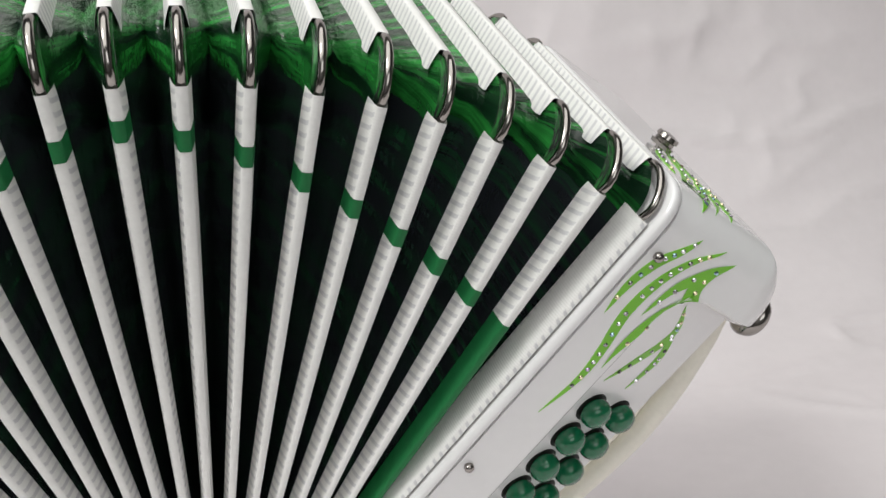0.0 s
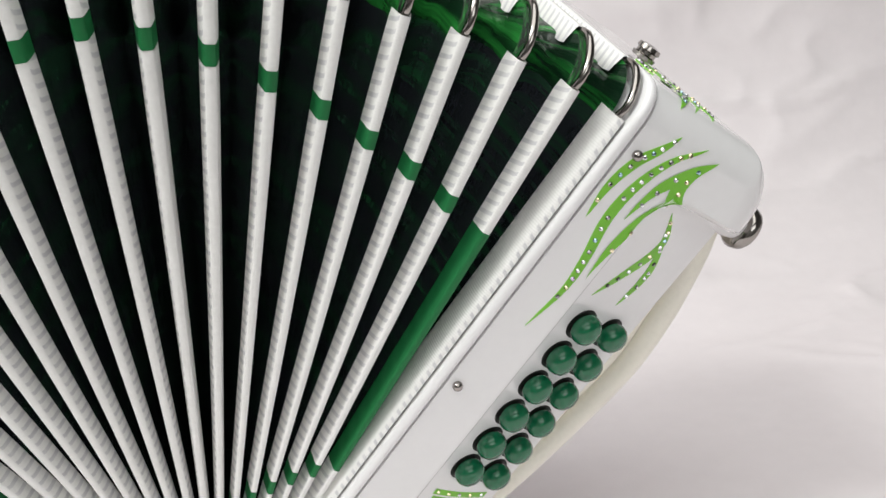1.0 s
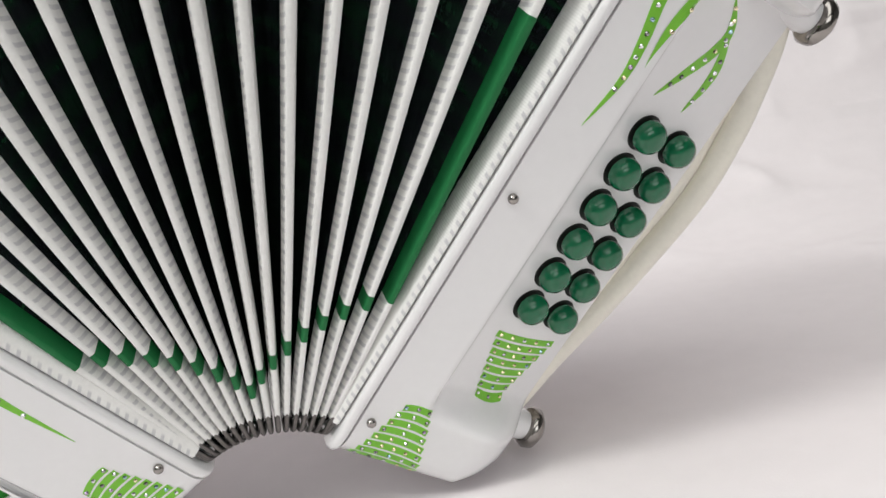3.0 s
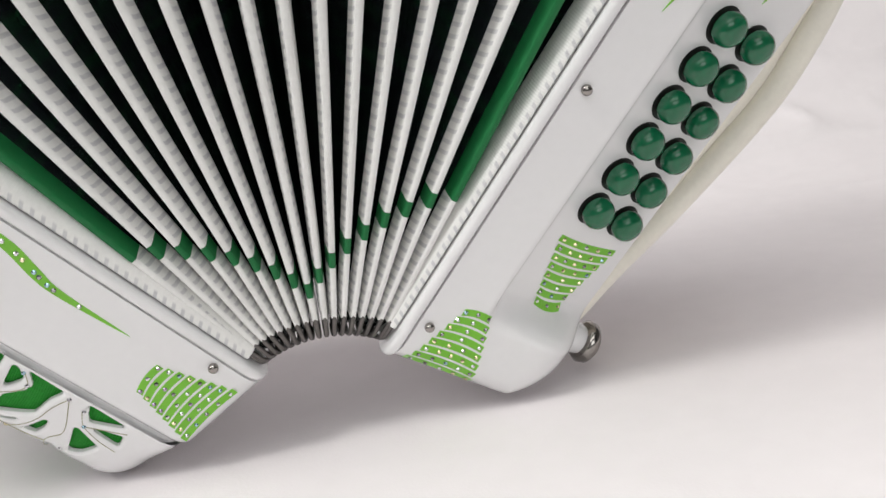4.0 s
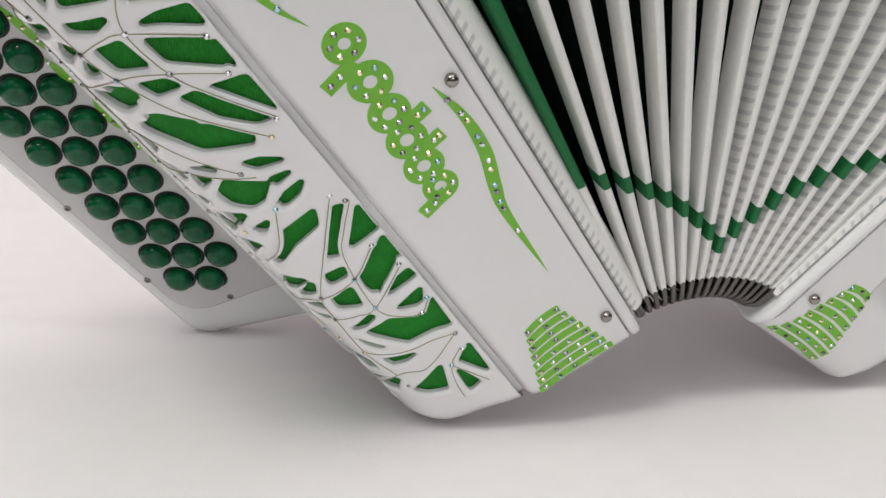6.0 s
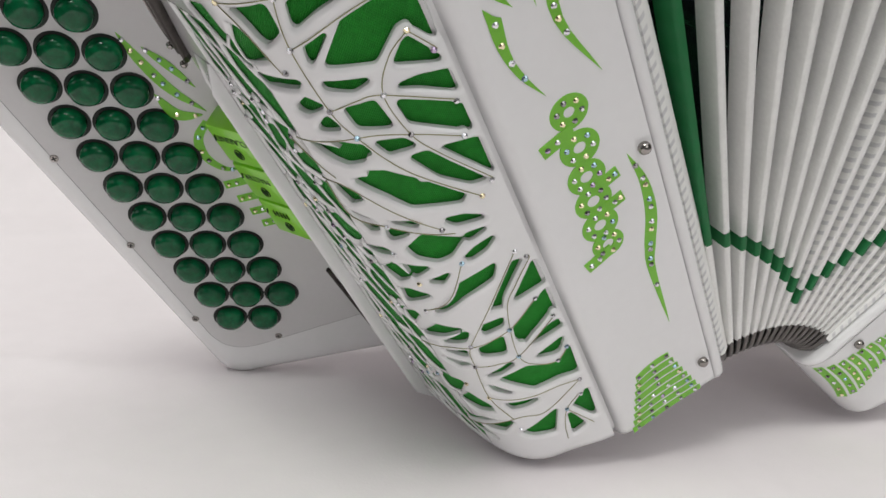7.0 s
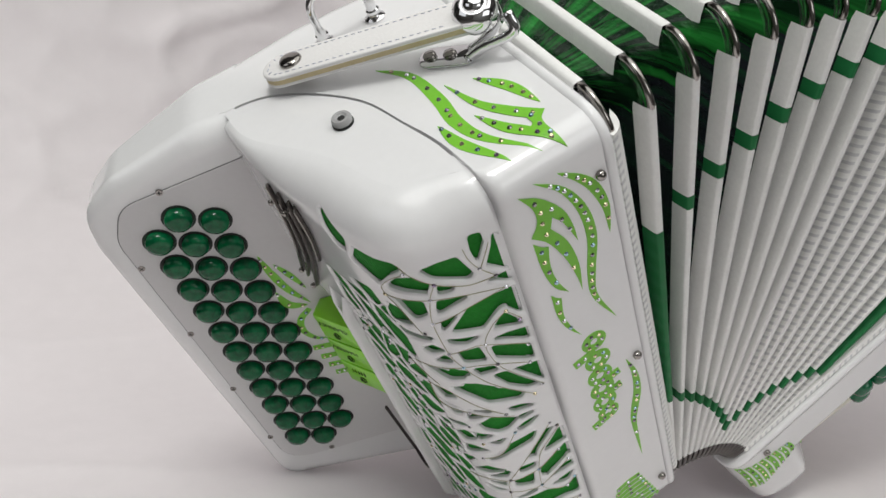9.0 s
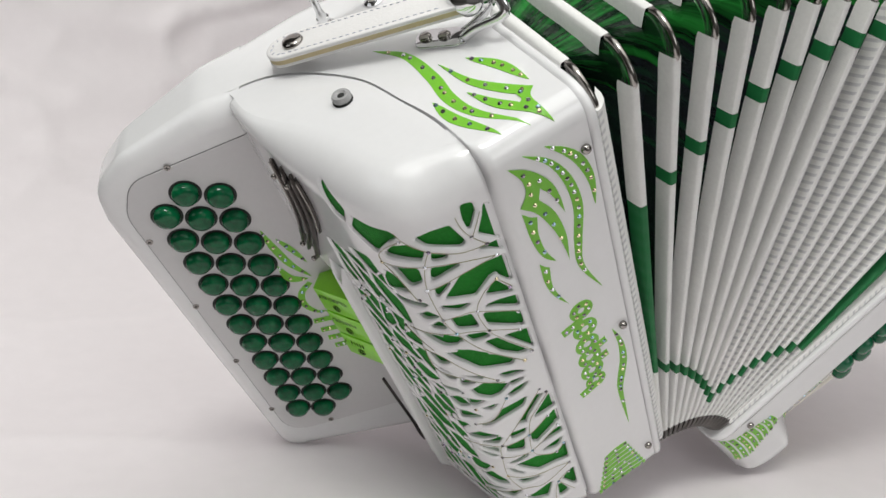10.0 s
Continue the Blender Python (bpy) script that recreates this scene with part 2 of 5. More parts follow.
def tube(pts, radius, sides=8, closed=False, flat=1.0):
    """A round bar along points; radius may be a function of 0..1."""
    pts = [Vector(p) for p in pts]
    verts, faces = [], []
    n = len(pts)
    side = None
    for i, p in enumerate(pts):
        t = (pts[(i + 1) % n] - pts[i - 1]) if closed else (pts[min(i + 1, n - 1)] - pts[max(i - 1, 0)])
        t.normalize()
        if side is None:
            side = t.orthogonal().normalized()
        side = (side - t * side.dot(t)).normalized()
        other = t.cross(side)
        r = radius(i / (n - 1)) if callable(radius) else radius
        for k in range(sides):
            a = 2 * math.pi * k / sides
            verts.append(p + side * (r * math.cos(a)) + other * (r * flat * math.sin(a)))
    rings = n if closed else n - 1
    for i in range(rings):
        for k in range(sides):
            j = (i + 1) % n
            faces.append((i * sides + k, i * sides + (k + 1) % sides, j * sides + (k + 1) % sides, j * sides + k))
    if not closed:
        faces += [tuple(range(sides - 1, -1, -1)), tuple((n - 1) * sides + k for k in range(sides))]
    return mesh_of("tube", verts, faces)


def lathe(profile, sides=20):
    """A turned body about z from (radius, z) points."""
    verts, faces = [], []
    for r, z in profile:
        for k in range(sides):
            a = 2 * math.pi * k / sides
            verts.append((r * math.cos(a), r * math.sin(a), z))
    for i in range(len(profile) - 1):
        for k in range(sides):
            j = (k + 1) % sides
            faces.append((i * sides + k, i * sides + j, (i + 1) * sides + j, (i + 1) * sides + k))
    faces += [tuple(range(sides - 1, -1, -1)), tuple((len(profile) - 1) * sides + k for k in range(sides))]
    return sharp(mesh_of("lathe", verts, faces), 50)


def stand(place, normal, turn=0.0):
    """A pose with its z along normal."""
    q = Vector(normal).to_track_quat("Z", "Y").to_matrix().to_4x4()
    return Matrix.Translation(place) @ q @ pose(0, 0, 0, 0, 0, turn)


def even_shading(ob):
    """Flat faces shade flat beside their rounded rims."""
    mod = ob.modifiers.new("even_shading", "WEIGHTED_NORMAL")
    mod.keep_sharp = True
    return ob


# ---- the room and the sheet ----
def sheet_height(x, y):
    """Soft waves and thin creases of the cloth, calmer under the instrument."""
    calm = min(1.0, max(0.10, (math.hypot(x * 0.6, y - 0.05) - 0.10) * 3.0))
    big = noise.noise(Vector((x * 1.9 + 3, y * 2.6, 0.3))) * 0.006
    fold = noise.noise(Vector((x * 5.0 + y * 3.0, y * 9.0 - x * 2.0, 1.7))) * 0.0022
    bend_x = x + 0.06 * noise.noise(Vector((x * 4, y * 4, 7.1)))
    ridge = 1 - abs(noise.noise(Vector((bend_x * 2.6 - y * 2.2, y * 6.5 + bend_x * 2.4, 4.4))))
    fine = 1 - abs(noise.noise(Vector((bend_x * 7.0 + y * 4.0, y * 12.0 - bend_x * 3.0, 9.2))))
    return (big + fold + 0.0045 * max(0.0, ridge) ** 14 + 0.0020 * max(0.0, fine) ** 12) * calm


def build_sheet():
    xs = np.concatenate([np.linspace(-0.52, 0.85, 190), np.linspace(0.85, 1.7, 14)[1:]])
    flat, bend, rise = 0.30, 0.34, 1.2
    run = [(-0.42, z, -math.pi / 2) for z in np.linspace(-0.34, -0.02, 10)]
    run += [(y, 0.0, 0.0) for y in np.linspace(-0.4, flat, 110)]
    run += [(flat + bend * math.sin(a), bend * (1 - math.cos(a)), a) for a in np.linspace(0.025, math.pi / 2, 60)]
    run += [(flat + bend, bend + h, math.pi / 2) for h in np.linspace(0.05, rise, 40)]
    verts, faces = [], []
    for i, (y, z, a) in enumerate(run):
        for x in xs:
            s = y + z
            k = 1.0 + 1.4 * abs(math.sin(a))
            d = sheet_height(x, s) * k - 0.005
            verts.append((x, y - d * math.sin(a), z + d * math.cos(a) - 0.0005))
    n = len(xs)
    for i in range(len(run) - 1):
        for k in range(n - 1):
            faces.append((i * n + k, i * n + k + 1, (i + 1) * n + k + 1, (i + 1) * n + k))
    ob = new("ground", mesh_of("sheet", verts, faces))
    ob.data.materials.append(SHEET)
    mod = ob.modifiers.new("thickness", "SOLIDIFY")
    mod.thickness, mod.offset = 0.002, -1
    tagged(ob, "wrinkled white cloth sheet laid flat and rising behind", "cloth sheet", kind="structure")


def build_room():
    def slab(name, low, high, label):
        x0, y0, z0 = low
        x1, y1, z1 = high
        ob = new(name, prism([(x0, y0), (x1, y0), (x1, y1), (x0, y1)], z1 - z0, to=lambda x, y, z: (x, y, z + z0)))
        ob.data.materials.append(DARK_BOUNCE_CUT if "dark" in label else PLASTER)
        tagged(ob, label, "wall" if "wall" in name else name, kind="structure")
    slab("wall_north", (-2.6, 2.4, -0.8), (2.8, 2.5, 1.9), "plain pale painted wall behind the sheet")
    # the wall behind the camera has a made-up opening for a fill lamp
    x0, x1, z0, z1 = -0.60, 1.00, 0.42, 1.58
    slab("wall_south", (-2.6, -2.5, -0.8), (x0, -2.4, 1.9), "plain pale painted wall beside the fill opening")
    slab("wall_south_east", (x1, -2.5, -0.8), (2.8, -2.4, 1.9), "plain pale painted wall beside the fill opening")
    slab("wall_south_low", (x0, -2.5, -0.8), (x1, -2.4, z0), "plain pale painted wall under the fill opening")
    slab("wall_south_high", (x0, -2.5, z1), (x1, -2.4, 1.9), "plain pale painted wall over the fill opening")
    # and so has the dark side wall, itself added unseen to cut bounce
    slab("wall_west", (-2.7, -2.5, -0.8), (-2.6, -0.7, 1.9), "unseen dark wall added beside the fill opening to cut bounce")
    slab("wall_west_back", (-2.7, 0.7, -0.8), (-2.6, 2.5, 1.9), "unseen dark wall added beside the fill opening to cut bounce")
    slab("wall_west_low", (-2.7, -0.7, -0.8), (-2.6, 0.7, 0.36), "unseen dark wall added under the fill opening to cut bounce")
    slab("wall_west_high", (-2.7, -0.7, 1.54), (-2.6, 0.7, 1.9), "unseen dark wall added over the fill opening to cut bounce")
    slab("wall_east", (2.8, -2.5, -0.8), (2.9, 2.5, 1.9), "plain pale painted wall of the room")
    slab("support", (-0.50, -0.40, -0.80), (1.68, 0.66, -0.022), "plain pale support under the cloth sheet")
    slab("floor", (-2.7, -2.5, -0.85), (2.9, 2.5, -0.8), "unseen dark floor added to cut bounce")
    slab("ceiling", (-2.7, -2.5, 1.9), (2.9, 2.5, 1.95), "plain white painted ceiling")


build_sheet()
build_room()


# ---- the accordion: its frames of reference ----
LEAN, FAN = radians(21.24), radians(35.4)
AXIS, RISE = Vector((0, math.cos(LEAN), math.sin(LEAN))), Vector((0, -math.sin(LEAN), math.cos(LEAN)))
accordion = new("button_accordion")
tagged(accordion, "white lacquered button accordion, green trim, bellows fanned open on a sheet", "accordion")


def body_pose(side, yaw):
    """Pose of one end of the instrument: local y runs to the back, z up along the body; x to the right."""
    x = Vector((side, 0, 0))
    up = x * math.sin(FAN) + RISE * math.cos(FAN)
    out = x * math.cos(FAN) - RISE * math.sin(FAN)
    back = AXIS * math.cos(yaw) + out * math.sin(yaw)
    out2 = out * math.cos(yaw) - AXIS * math.sin(yaw)
    m = Matrix((out2 * side, back, up)).transposed().to_4x4()
    m.translation = (side * 0.0488, -0.0188, 0.0518)
    return m


TREBLE, BASS = body_pose(-1, radians(1.5)), body_pose(1, radians(4.0))

# ---- bellows ----
PITCH, HUB = radians(3.945), 0.005
R_TAPE_LOW, R_TAPE_HIGH, R_TOP, R_LOW = 0.0600, 0.3305, 0.3500, 0.0440
A_FRONT, A_BACK, CORNER = 0.0075, 0.178, 0.020
BUNCH_AT = (-9, -8, -7, -6, -5, -4, -3, -1, 0, 1, 2, 3, 4, 5, 6, 7, 8, 9)
BUNCH = (0.0, 0.25, 0.65, 0.75, 0.8, 0.72, 0.6, 0.38, 0.15, -0.12, -0.3, -0.32, -0.45, -0.58, -0.62, -0.58, -0.4, 0.0)


def tape_high(k):
    """Where the front ribbon of rib k ends: higher beside the treble case."""
    return R_TAPE_HIGH + 0.0042 * min(1.0, max(0.0, (-k - 0.5) / 6.0))


def rib_place(k, a, r, h=0.0):
    """A place on rib k: a to the back, r out from the hub, h across."""
    high = max(0.0, r - 0.07) / 0.25
    # the folds bunch towards the middle at the top
    phi = k * PITCH - radians(0.65) * max(0.0, 1 - (k / 8.8) ** 2) + radians(float(np.interp(k, BUNCH_AT, BUNCH))) * min(1.0, high)
    h -= math.copysign(0.0022, k) * max(0.0, abs(k) - 8)
    belly = max(0.0, 1 - (k / 8.6) ** 2) * high
    sag = 0.0155 * belly
    r = r + 0.0041 * belly
    x = r * math.sin(phi) + h * math.cos(phi)
    v = HUB + r * math.cos(phi) - h * math.sin(phi)
    return Vector((x, 0, 0)) + RISE * v + AXIS * (a + sag)


def ring(depth, n_front=54, n_top=12, n_corner=6):
    """The outline of the bellows (a, r), set in by depth: front going up, over the top, down the back, along the underside."""
    a0, a1, r0, r1 = A_FRONT + depth * 1.5, A_BACK - depth, R_LOW + depth * 0.35, R_TOP - depth * 0.55
    c = max(0.002, CORNER - depth * 0.6)
    pts = [(a0, r0 + c + (r1 - r0 - 2 * c) * i / n_front) for i in range(n_front + 1)]
    pts += [(a0 + c - c * math.cos(t), r1 - c + c * math.sin(t)) for t in np.linspace(0, math.pi / 2, n_corner + 1)[1:]]
    pts += [(a0 + c + (a1 - a0 - 2 * c) * i / n_top, r1) for i in range(1, n_top + 1)]
    pts += [(a1 - c + c * math.sin(t), r1 - c + c * math.cos(t)) for t in np.linspace(0, math.pi / 2, n_corner + 1)[1:]]
    pts += [(a1, r1 - c - (r1 - r0 - 2 * c) * i / n_front) for i in range(1, n_front + 1)]
    pts += [(a1 - c + c * math.cos(t), r0 + c - c * math.sin(t)) for t in np.linspace(0, math.pi / 2, n_corner + 1)[1:]]
    pts += [(a1 - c - (a1 - a0 - 2 * c) * i / n_top, r0) for i in range(1, n_top + 1)]
    pts += [(a0 + c - c * math.sin(t), r0 + c - c * math.cos(t)) for t in np.linspace(0, math.pi / 2, n_corner + 1)[1:-1]]
    return pts


def half_width(r):
    return min(0.0030, 0.0019 + 0.0011 * max(0.0, r - 0.09) / 0.19, r * PITCH * 0.40)


def build_pleats():
    """Folded cloth between the ribs: flat ridge, slack wall, valley, slack wall, flat ridge."""
    half = [(0.0, 0.0032), (0.02, 0.0125), (0.10, 0.0150), (0.18, 0.0173), (0.26, 0.0194), (0.34, 0.0217), (0.42, 0.0243), (0.47, 0.0262)]
    steps = half + [(0.5, 0.0280)] + [(1 - s, d) for s, d in reversed(half)]
    columns = [(k, s, d) for k in range(-9, 9) for s, d in steps]
    verts, uvs, faces = [], [], []
    m = len(ring(0.01))
    line = ring(0.016)
    runs = [0.0]
    for p, q in zip(line, line[1:]):
        runs.append(runs[-1] + math.dist(p, q))
    for k, s, d in columns:
        for j, (a, r) in enumerate(ring(d)):
            crease = noise.noise(Vector(((k + s) * 2.1, a * 60, r * 60))) * 0.0016 * math.sin(math.pi * s)
            # the cloth tucks in behind the upper corners
            tuck = 0.024 * math.sin(math.pi * s) ** 4 * math.exp(-((a - A_FRONT - d * 1.5) ** 2 + ((r - R_TOP + d * 0.55 + 0.023) * 1.25) ** 2) / 0.0095 ** 2)
            near = math.exp(-((a - A_FRONT - d * 1.5) ** 2 + (r - R_TOP + d * 0.55 + 0.010) ** 2) / 0.020 ** 2)
            crease += noise.noise(Vector((k * 3.7 + s * 2.6, a * 140 + k, r * 140))) * 0.0034 * near * math.sin(math.pi * s)
            edge = 0.80 * half_width(r) / (r * PITCH)
            verts.append(rib_place(k + edge + (1 - 2 * edge) * s, a + crease + tuck, r - crease - tuck))
            uvs.append((k * 8.37 + s, runs[j] * 40))
    for i in range(len(columns) - 1):
        for j in range(m):
            faces.append((i * m + j, i * m + (j + 1) % m, (i + 1) * m + (j + 1) % m, (i + 1) * m + j))
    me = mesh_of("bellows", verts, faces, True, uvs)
    me.materials.append(PLEAT_SHADED)
    me.materials.append(PLEAT_LIT)
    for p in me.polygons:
        # the brighter lit copy covers the top and hangs over the front edge
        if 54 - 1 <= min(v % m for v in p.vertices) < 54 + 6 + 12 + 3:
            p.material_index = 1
    return part("bellows", sharp(me, 24), PLEAT_SHADED, accordion, "green and black marbled bellows cloth in deep folds, painted darker on its shaded front")


bellows = build_pleats()


def ribbon(k, path, wide=0.0, depth=0.0095, proud=0.0, bumps=0.0, first=False, last=False):
    """Ribbon folded over the edge of rib k along (a, r, inward a, inward r) stations."""
    verts, uvs, faces = [], [], []
    run, full = 0.0, depth
    for i, (a, r, ia, ir) in enumerate(path):
        # the flaps are cut back at a loose end
        to_end = min(math.dist(path[i][:2], path[0][:2]) if first else 1.0, math.dist(path[i][:2], path[-1][:2]) if last else 1.0)
        depth = full * min(1.0, 0.90 + 0.10 * to_end / 0.004)
        if i:
            run += math.hypot(a - path[i - 1][0], r - path[i - 1][1])
        w = half_width(r) + wide
        half = [(0.55, 0.0001), (0.68, 0.0007), (0.82, 0.0024), (1.02, depth * 0.62), (1.18, depth)]
        prof = [(-w * h, d) for h, d in reversed(half)] + [(0, 0)] + [(w * h, d) for h, d in half]
        for n, (h, d) in enumerate(prof):
            # the flaps towards the middle of the fan pucker across the fold, the others lie smooth
            smooth = k * h > 0
            pucker = (0.15 if smooth else 1.0) * bumps * 0.0001 * math.sin(2 * math.pi * (run / 0.0048 + d / 0.012)) * (n in (1, 2, 8, 9))
            d = d - proud
            h = h * (1 + proud * 60) + math.copysign(pucker, h)
            verts.append(rib_place(k, a + ia * d, r + ir * d, h))
            # no painted pucker shade on the smooth flaps
            uvs.append((run * 60, 0.5 if smooth else n * 0.1))
    c = 11
    for i in range(len(path) - 1):
        for n in range(c - 1):
            faces.append((i * c + n, i * c + n + 1, (i + 1) * c + n + 1, (i + 1) * c + n))
    return mesh_of("ribbon", verts, faces, True, uvs)


def front_path(lo, hi, n):
    return [(A_FRONT, lo + (hi - lo) * i / n, 1, 0) for i in range(n + 1)]


def corner_path(kind):
    """Stations round one corner of a rib, for its steel cap."""
    ca = A_FRONT + CORNER if "front" in kind else A_BACK - CORNER
    sa = -1 if "front" in kind else 1
    cr, sr = (R_TOP - CORNER, 1) if "top" in kind else (R_LOW + CORNER * 0.6, -1)
    sq = 1.0 if "top" in kind else 0.6
    path = [(ca + sa * CORNER * math.cos(t), cr + sr * CORNER * sq * math.sin(t)) for t in np.linspace(-0.12, math.pi / 2 + 0.1, 11)]
    # both ends dip under the ribbon
    dips = (0.0034, 0.0022, 0.0006) + (0,) * 5 + (0.0002, 0.0009, 0.0020)
    return [(a - sa * d * (i < 5), r - sr * d * (i > 5)) for i, ((a, r), d) in enumerate(zip(path, dips))]


def marks(k):
    """Green stretches (low, high) on the front ribbon of rib k."""
    j = abs(k)
    if j == 8:
        return [(0.1272, 0.2625)]
    if j > 8:
        return []
    low = 0.0735 + 0.0067 * j
    high = (0.3120, 0.3075, 0.3020, 0.2942, 0.2866, 0.2789, 0.2717, 0.2640)[j]
    return [(low, low + 0.0072), (high, high + 0.0076)]


for k in range(-9, 10):
    kk = k if abs(k) < 9 else math.copysign(8.97, k)
    spans, at = [], R_TAPE_LOW
    for lo, hi in marks(k):
        spans += [(at, lo, False), (lo, hi, True)]
        at = hi
    top_end = tape_high(k)
    spans.append((at, top_end, False))
    for lo, hi, green in spans:
        if abs(k) == 9:
            continue
        n = max(1, int((hi - lo) / 0.0009))
        me = ribbon(kk, front_path(lo, hi, n), proud=0.0003 if green else 0.0, bumps=0.3 if green else 1.0, last=hi == top_end)
        if green:
            part("green_ribbon", me, TAPE_GREEN, bellows, "green ribbon mark on the fold")
        else:
            part("white_ribbon", me, TAPE, bellows, "white ribbed ribbon over the fold")
    top = [(a, R_TOP, 0, -1) for a in [A_FRONT + CORNER * f for f in (1.03, 1.14, 1.28, 1.42)] + list(np.linspace(A_FRONT + CORNER * 1.6, A_BACK - CORNER, 8))]
    part("white_ribbon", ribbon(kk, top, wide=0.0006, first=True), TAPE, bellows, "white ribbed ribbon over the fold")
    low = [(a, R_LOW, 0, 1) for a in np.linspace(A_FRONT + CORNER, A_BACK - CORNER, 6)]
    part("white_ribbon", ribbon(kk, low, depth=0.006), TAPE, bellows)
    for kind in ("front_top", "back_top"):
        pts = [rib_place(kk, a, r) for a, r in corner_path(kind)]
        part("steel_corner", tube(pts, 0.0017, 10), STEEL, bellows, "polished steel corner cap")
    pts = [rib_place(kk, a, r) for a, r in [(A_FRONT + 0.0014, 0.0625), (A_FRONT + 0.0006, 0.0595)] + corner_path("front_low")[2:]]
    part("steel_corner", tube(pts, 0.0012, 8), DULL_STEEL, bellows, "dull dark steel corner cap")


# ---- treble end (local x is minus the outward way) ----
def stack(plan, z0, z1, radius, levels=7):
    """A plan of (x, y, inset x, inset y) raised from z0 to z1; its rims are drawn in by the insets, as a quarter round of that radius in height."""
    verts, faces = [], []
    n = len(plan)
    stations = [(z0 + radius * (1 - math.sin(t)), 1 - math.cos(t)) for t in np.linspace(math.pi / 2, 0, levels)]
    stations += [(z1 - radius * (1 - math.sin(t)), 1 - math.cos(t)) for t in np.linspace(0, math.pi / 2, levels)]
    for z, f in stations:
        for x, y, ix, iy in plan:
            verts.append((x + ix * f, y + iy * f, z))
    for i in range(len(stations) - 1):
        for k in range(n):
            faces.append((i * n + k, i * n + (k + 1) % n, (i + 1) * n + (k + 1) % n, (i + 1) * n + k))
    faces += [tuple(range(n - 1, -1, -1)), tuple((len(stations) - 1) * n + k for k in range(n))]
    return sharp(mesh_of("stack", verts, faces), 32)


FRONT_Y, T_LOW, T_TOP = 0.0013, -0.0262, 0.2805
groove = curve_through([(0.0446, 0.008), (0.0462, 0.040), (0.0507, 0.061), (0.0555, 0.084), (0.0620, 0.0985), (0.0704, 0.111), (0.0797, 0.122), (0.0904, 0.1307), (0.1017, 0.1350), (0.1098, 0.1357)], 30)
plan = [(0.0049, FRONT_Y, 0, 0.012), (-0.0385, FRONT_Y, 0, 0.012), (-0.0410, FRONT_Y + 0.0005, 0.0001, 0.0118), (-0.0430, FRONT_Y + 0.0020, 0.0002, 0.0112), (-0.0442, FRONT_Y + 0.0044, 0.0003, 0.010)]
plan += [(-x, y, 0.0003 if i < 3 else 0.0001, max(0.0001, 0.0085 - i * 0.0022)) for i, (x, y) in enumerate(groove)]
plan += [(-0.1130, 0.1375, 0, 0), (-0.1125, 0.142, 0, 0), (-0.0950, 0.1765, 0, -0.012), (-0.060, 0.1790, 0, -0.012), (-0.035, 0.1770, 0, -0.012), (0.0049, 0.1720, 0, -0.012)]
treble_body = even_shading(part("treble_body", stack(plan, T_LOW, T_TOP, 0.012), LACQUER, accordion, "glossy white lacquered treble case", TREBLE))


def end_frame(side, parent, label, low=-0.0232):
    """White moulding between a case and the bellows, with the dark joint beside it."""
    out = rounded([(0.0006, low, 0.014), (0.19, low, 0.014), (0.19, 0.2808, 0.018), (0.0006, 0.2808, 0.018)])
    part("frame_moulding", prism(out, 0.0052, 0.0022, 4, lambda y, z, d: (side * (-0.0054 - d), y, z)), LACQUER, parent, label)
    inner = rounded([(0.0085, low + 0.0052, 0.014), (0.185, low + 0.0052, 0.014), (0.185, 0.2740, 0.018), (0.0085, 0.2740, 0.018)])
    part("frame_batten", prism(inner, 0.0030, 0.0008, 2, lambda y, z, d: (side * (-0.0102 - d), y, z)), LACQUER, parent)
    part("frame_joint", prism(rounded([(0.0030, low + 0.0027, 0.014), (0.188, low + 0.0027, 0.014), (0.188, 0.2785, 0.018), (0.0030, 0.2785, 0.018)]), 0.0016, 0, 1, lambda y, z, d: (side * (-0.0040 - d), y, z)), FRAME_JOINT, parent, "thin grey joint")


def frame_ribbon(side, parent, top, wide):
    """Ribbed ribbon sloping from the frame down to the first fold."""
    prof = [(0.0112, 0.0052), (0.0122, 0.0040), (0.0142, 0.0044), (0.0165, 0.0060), (0.0185, 0.0085), (0.0200, 0.0125), (0.0206, 0.0180)]
    verts, uvs, faces = [], [], []
    zs = np.arange(-0.010, top, 0.0012)
    prof = [(min(x, 0.0142) + max(0.0, x - 0.0142) * wide, y) for x, y in prof]
    for z in zs:
        for n, (x, y) in enumerate(prof):
            lift = 0.00009 * math.sin(2 * math.pi * (z / 0.0048 - n / 3)) * (0 < n < 6)
            verts.append((side * -x, y - lift, z))
            uvs.append((z * 60, 0.06 + n * 0.11))
    c = len(prof)
    for i in range(len(zs) - 1):
        for n in range(c - 1):
            faces.append((i * c + n, i * c + n + 1, (i + 1) * c + n + 1, (i + 1) * c + n))
    # the folded upper end
    faces.append(tuple((len(zs) - 1) * c + n for n in range(c)))
    part("frame_ribbon", sharp(mesh_of("frame_ribbon", verts, faces, True, uvs), 50), TAPE, parent, "white ribbed ribbon along the frame")


frame_ribbon(-1, treble_body, 0.2675, 1.0)
end_frame(-1, treble_body, "white frame moulding of the treble end", -0.0262)

# fingerboard: p runs outward along its face, d to the back
BOARD_TURN = radians(20.03)
BP, BN = Vector((math.cos(BOARD_TURN), math.sin(BOARD_TURN))), Vector((math.sin(BOARD_TURN), -math.cos(BOARD_TURN)))


def board(p, z, d=0.0):
    """A place on the fingerboard's face; d in front of it."""
    x, y = Vector((0.112, 0.1259)) + BP * p + BN * d
    return (-x, y, z)


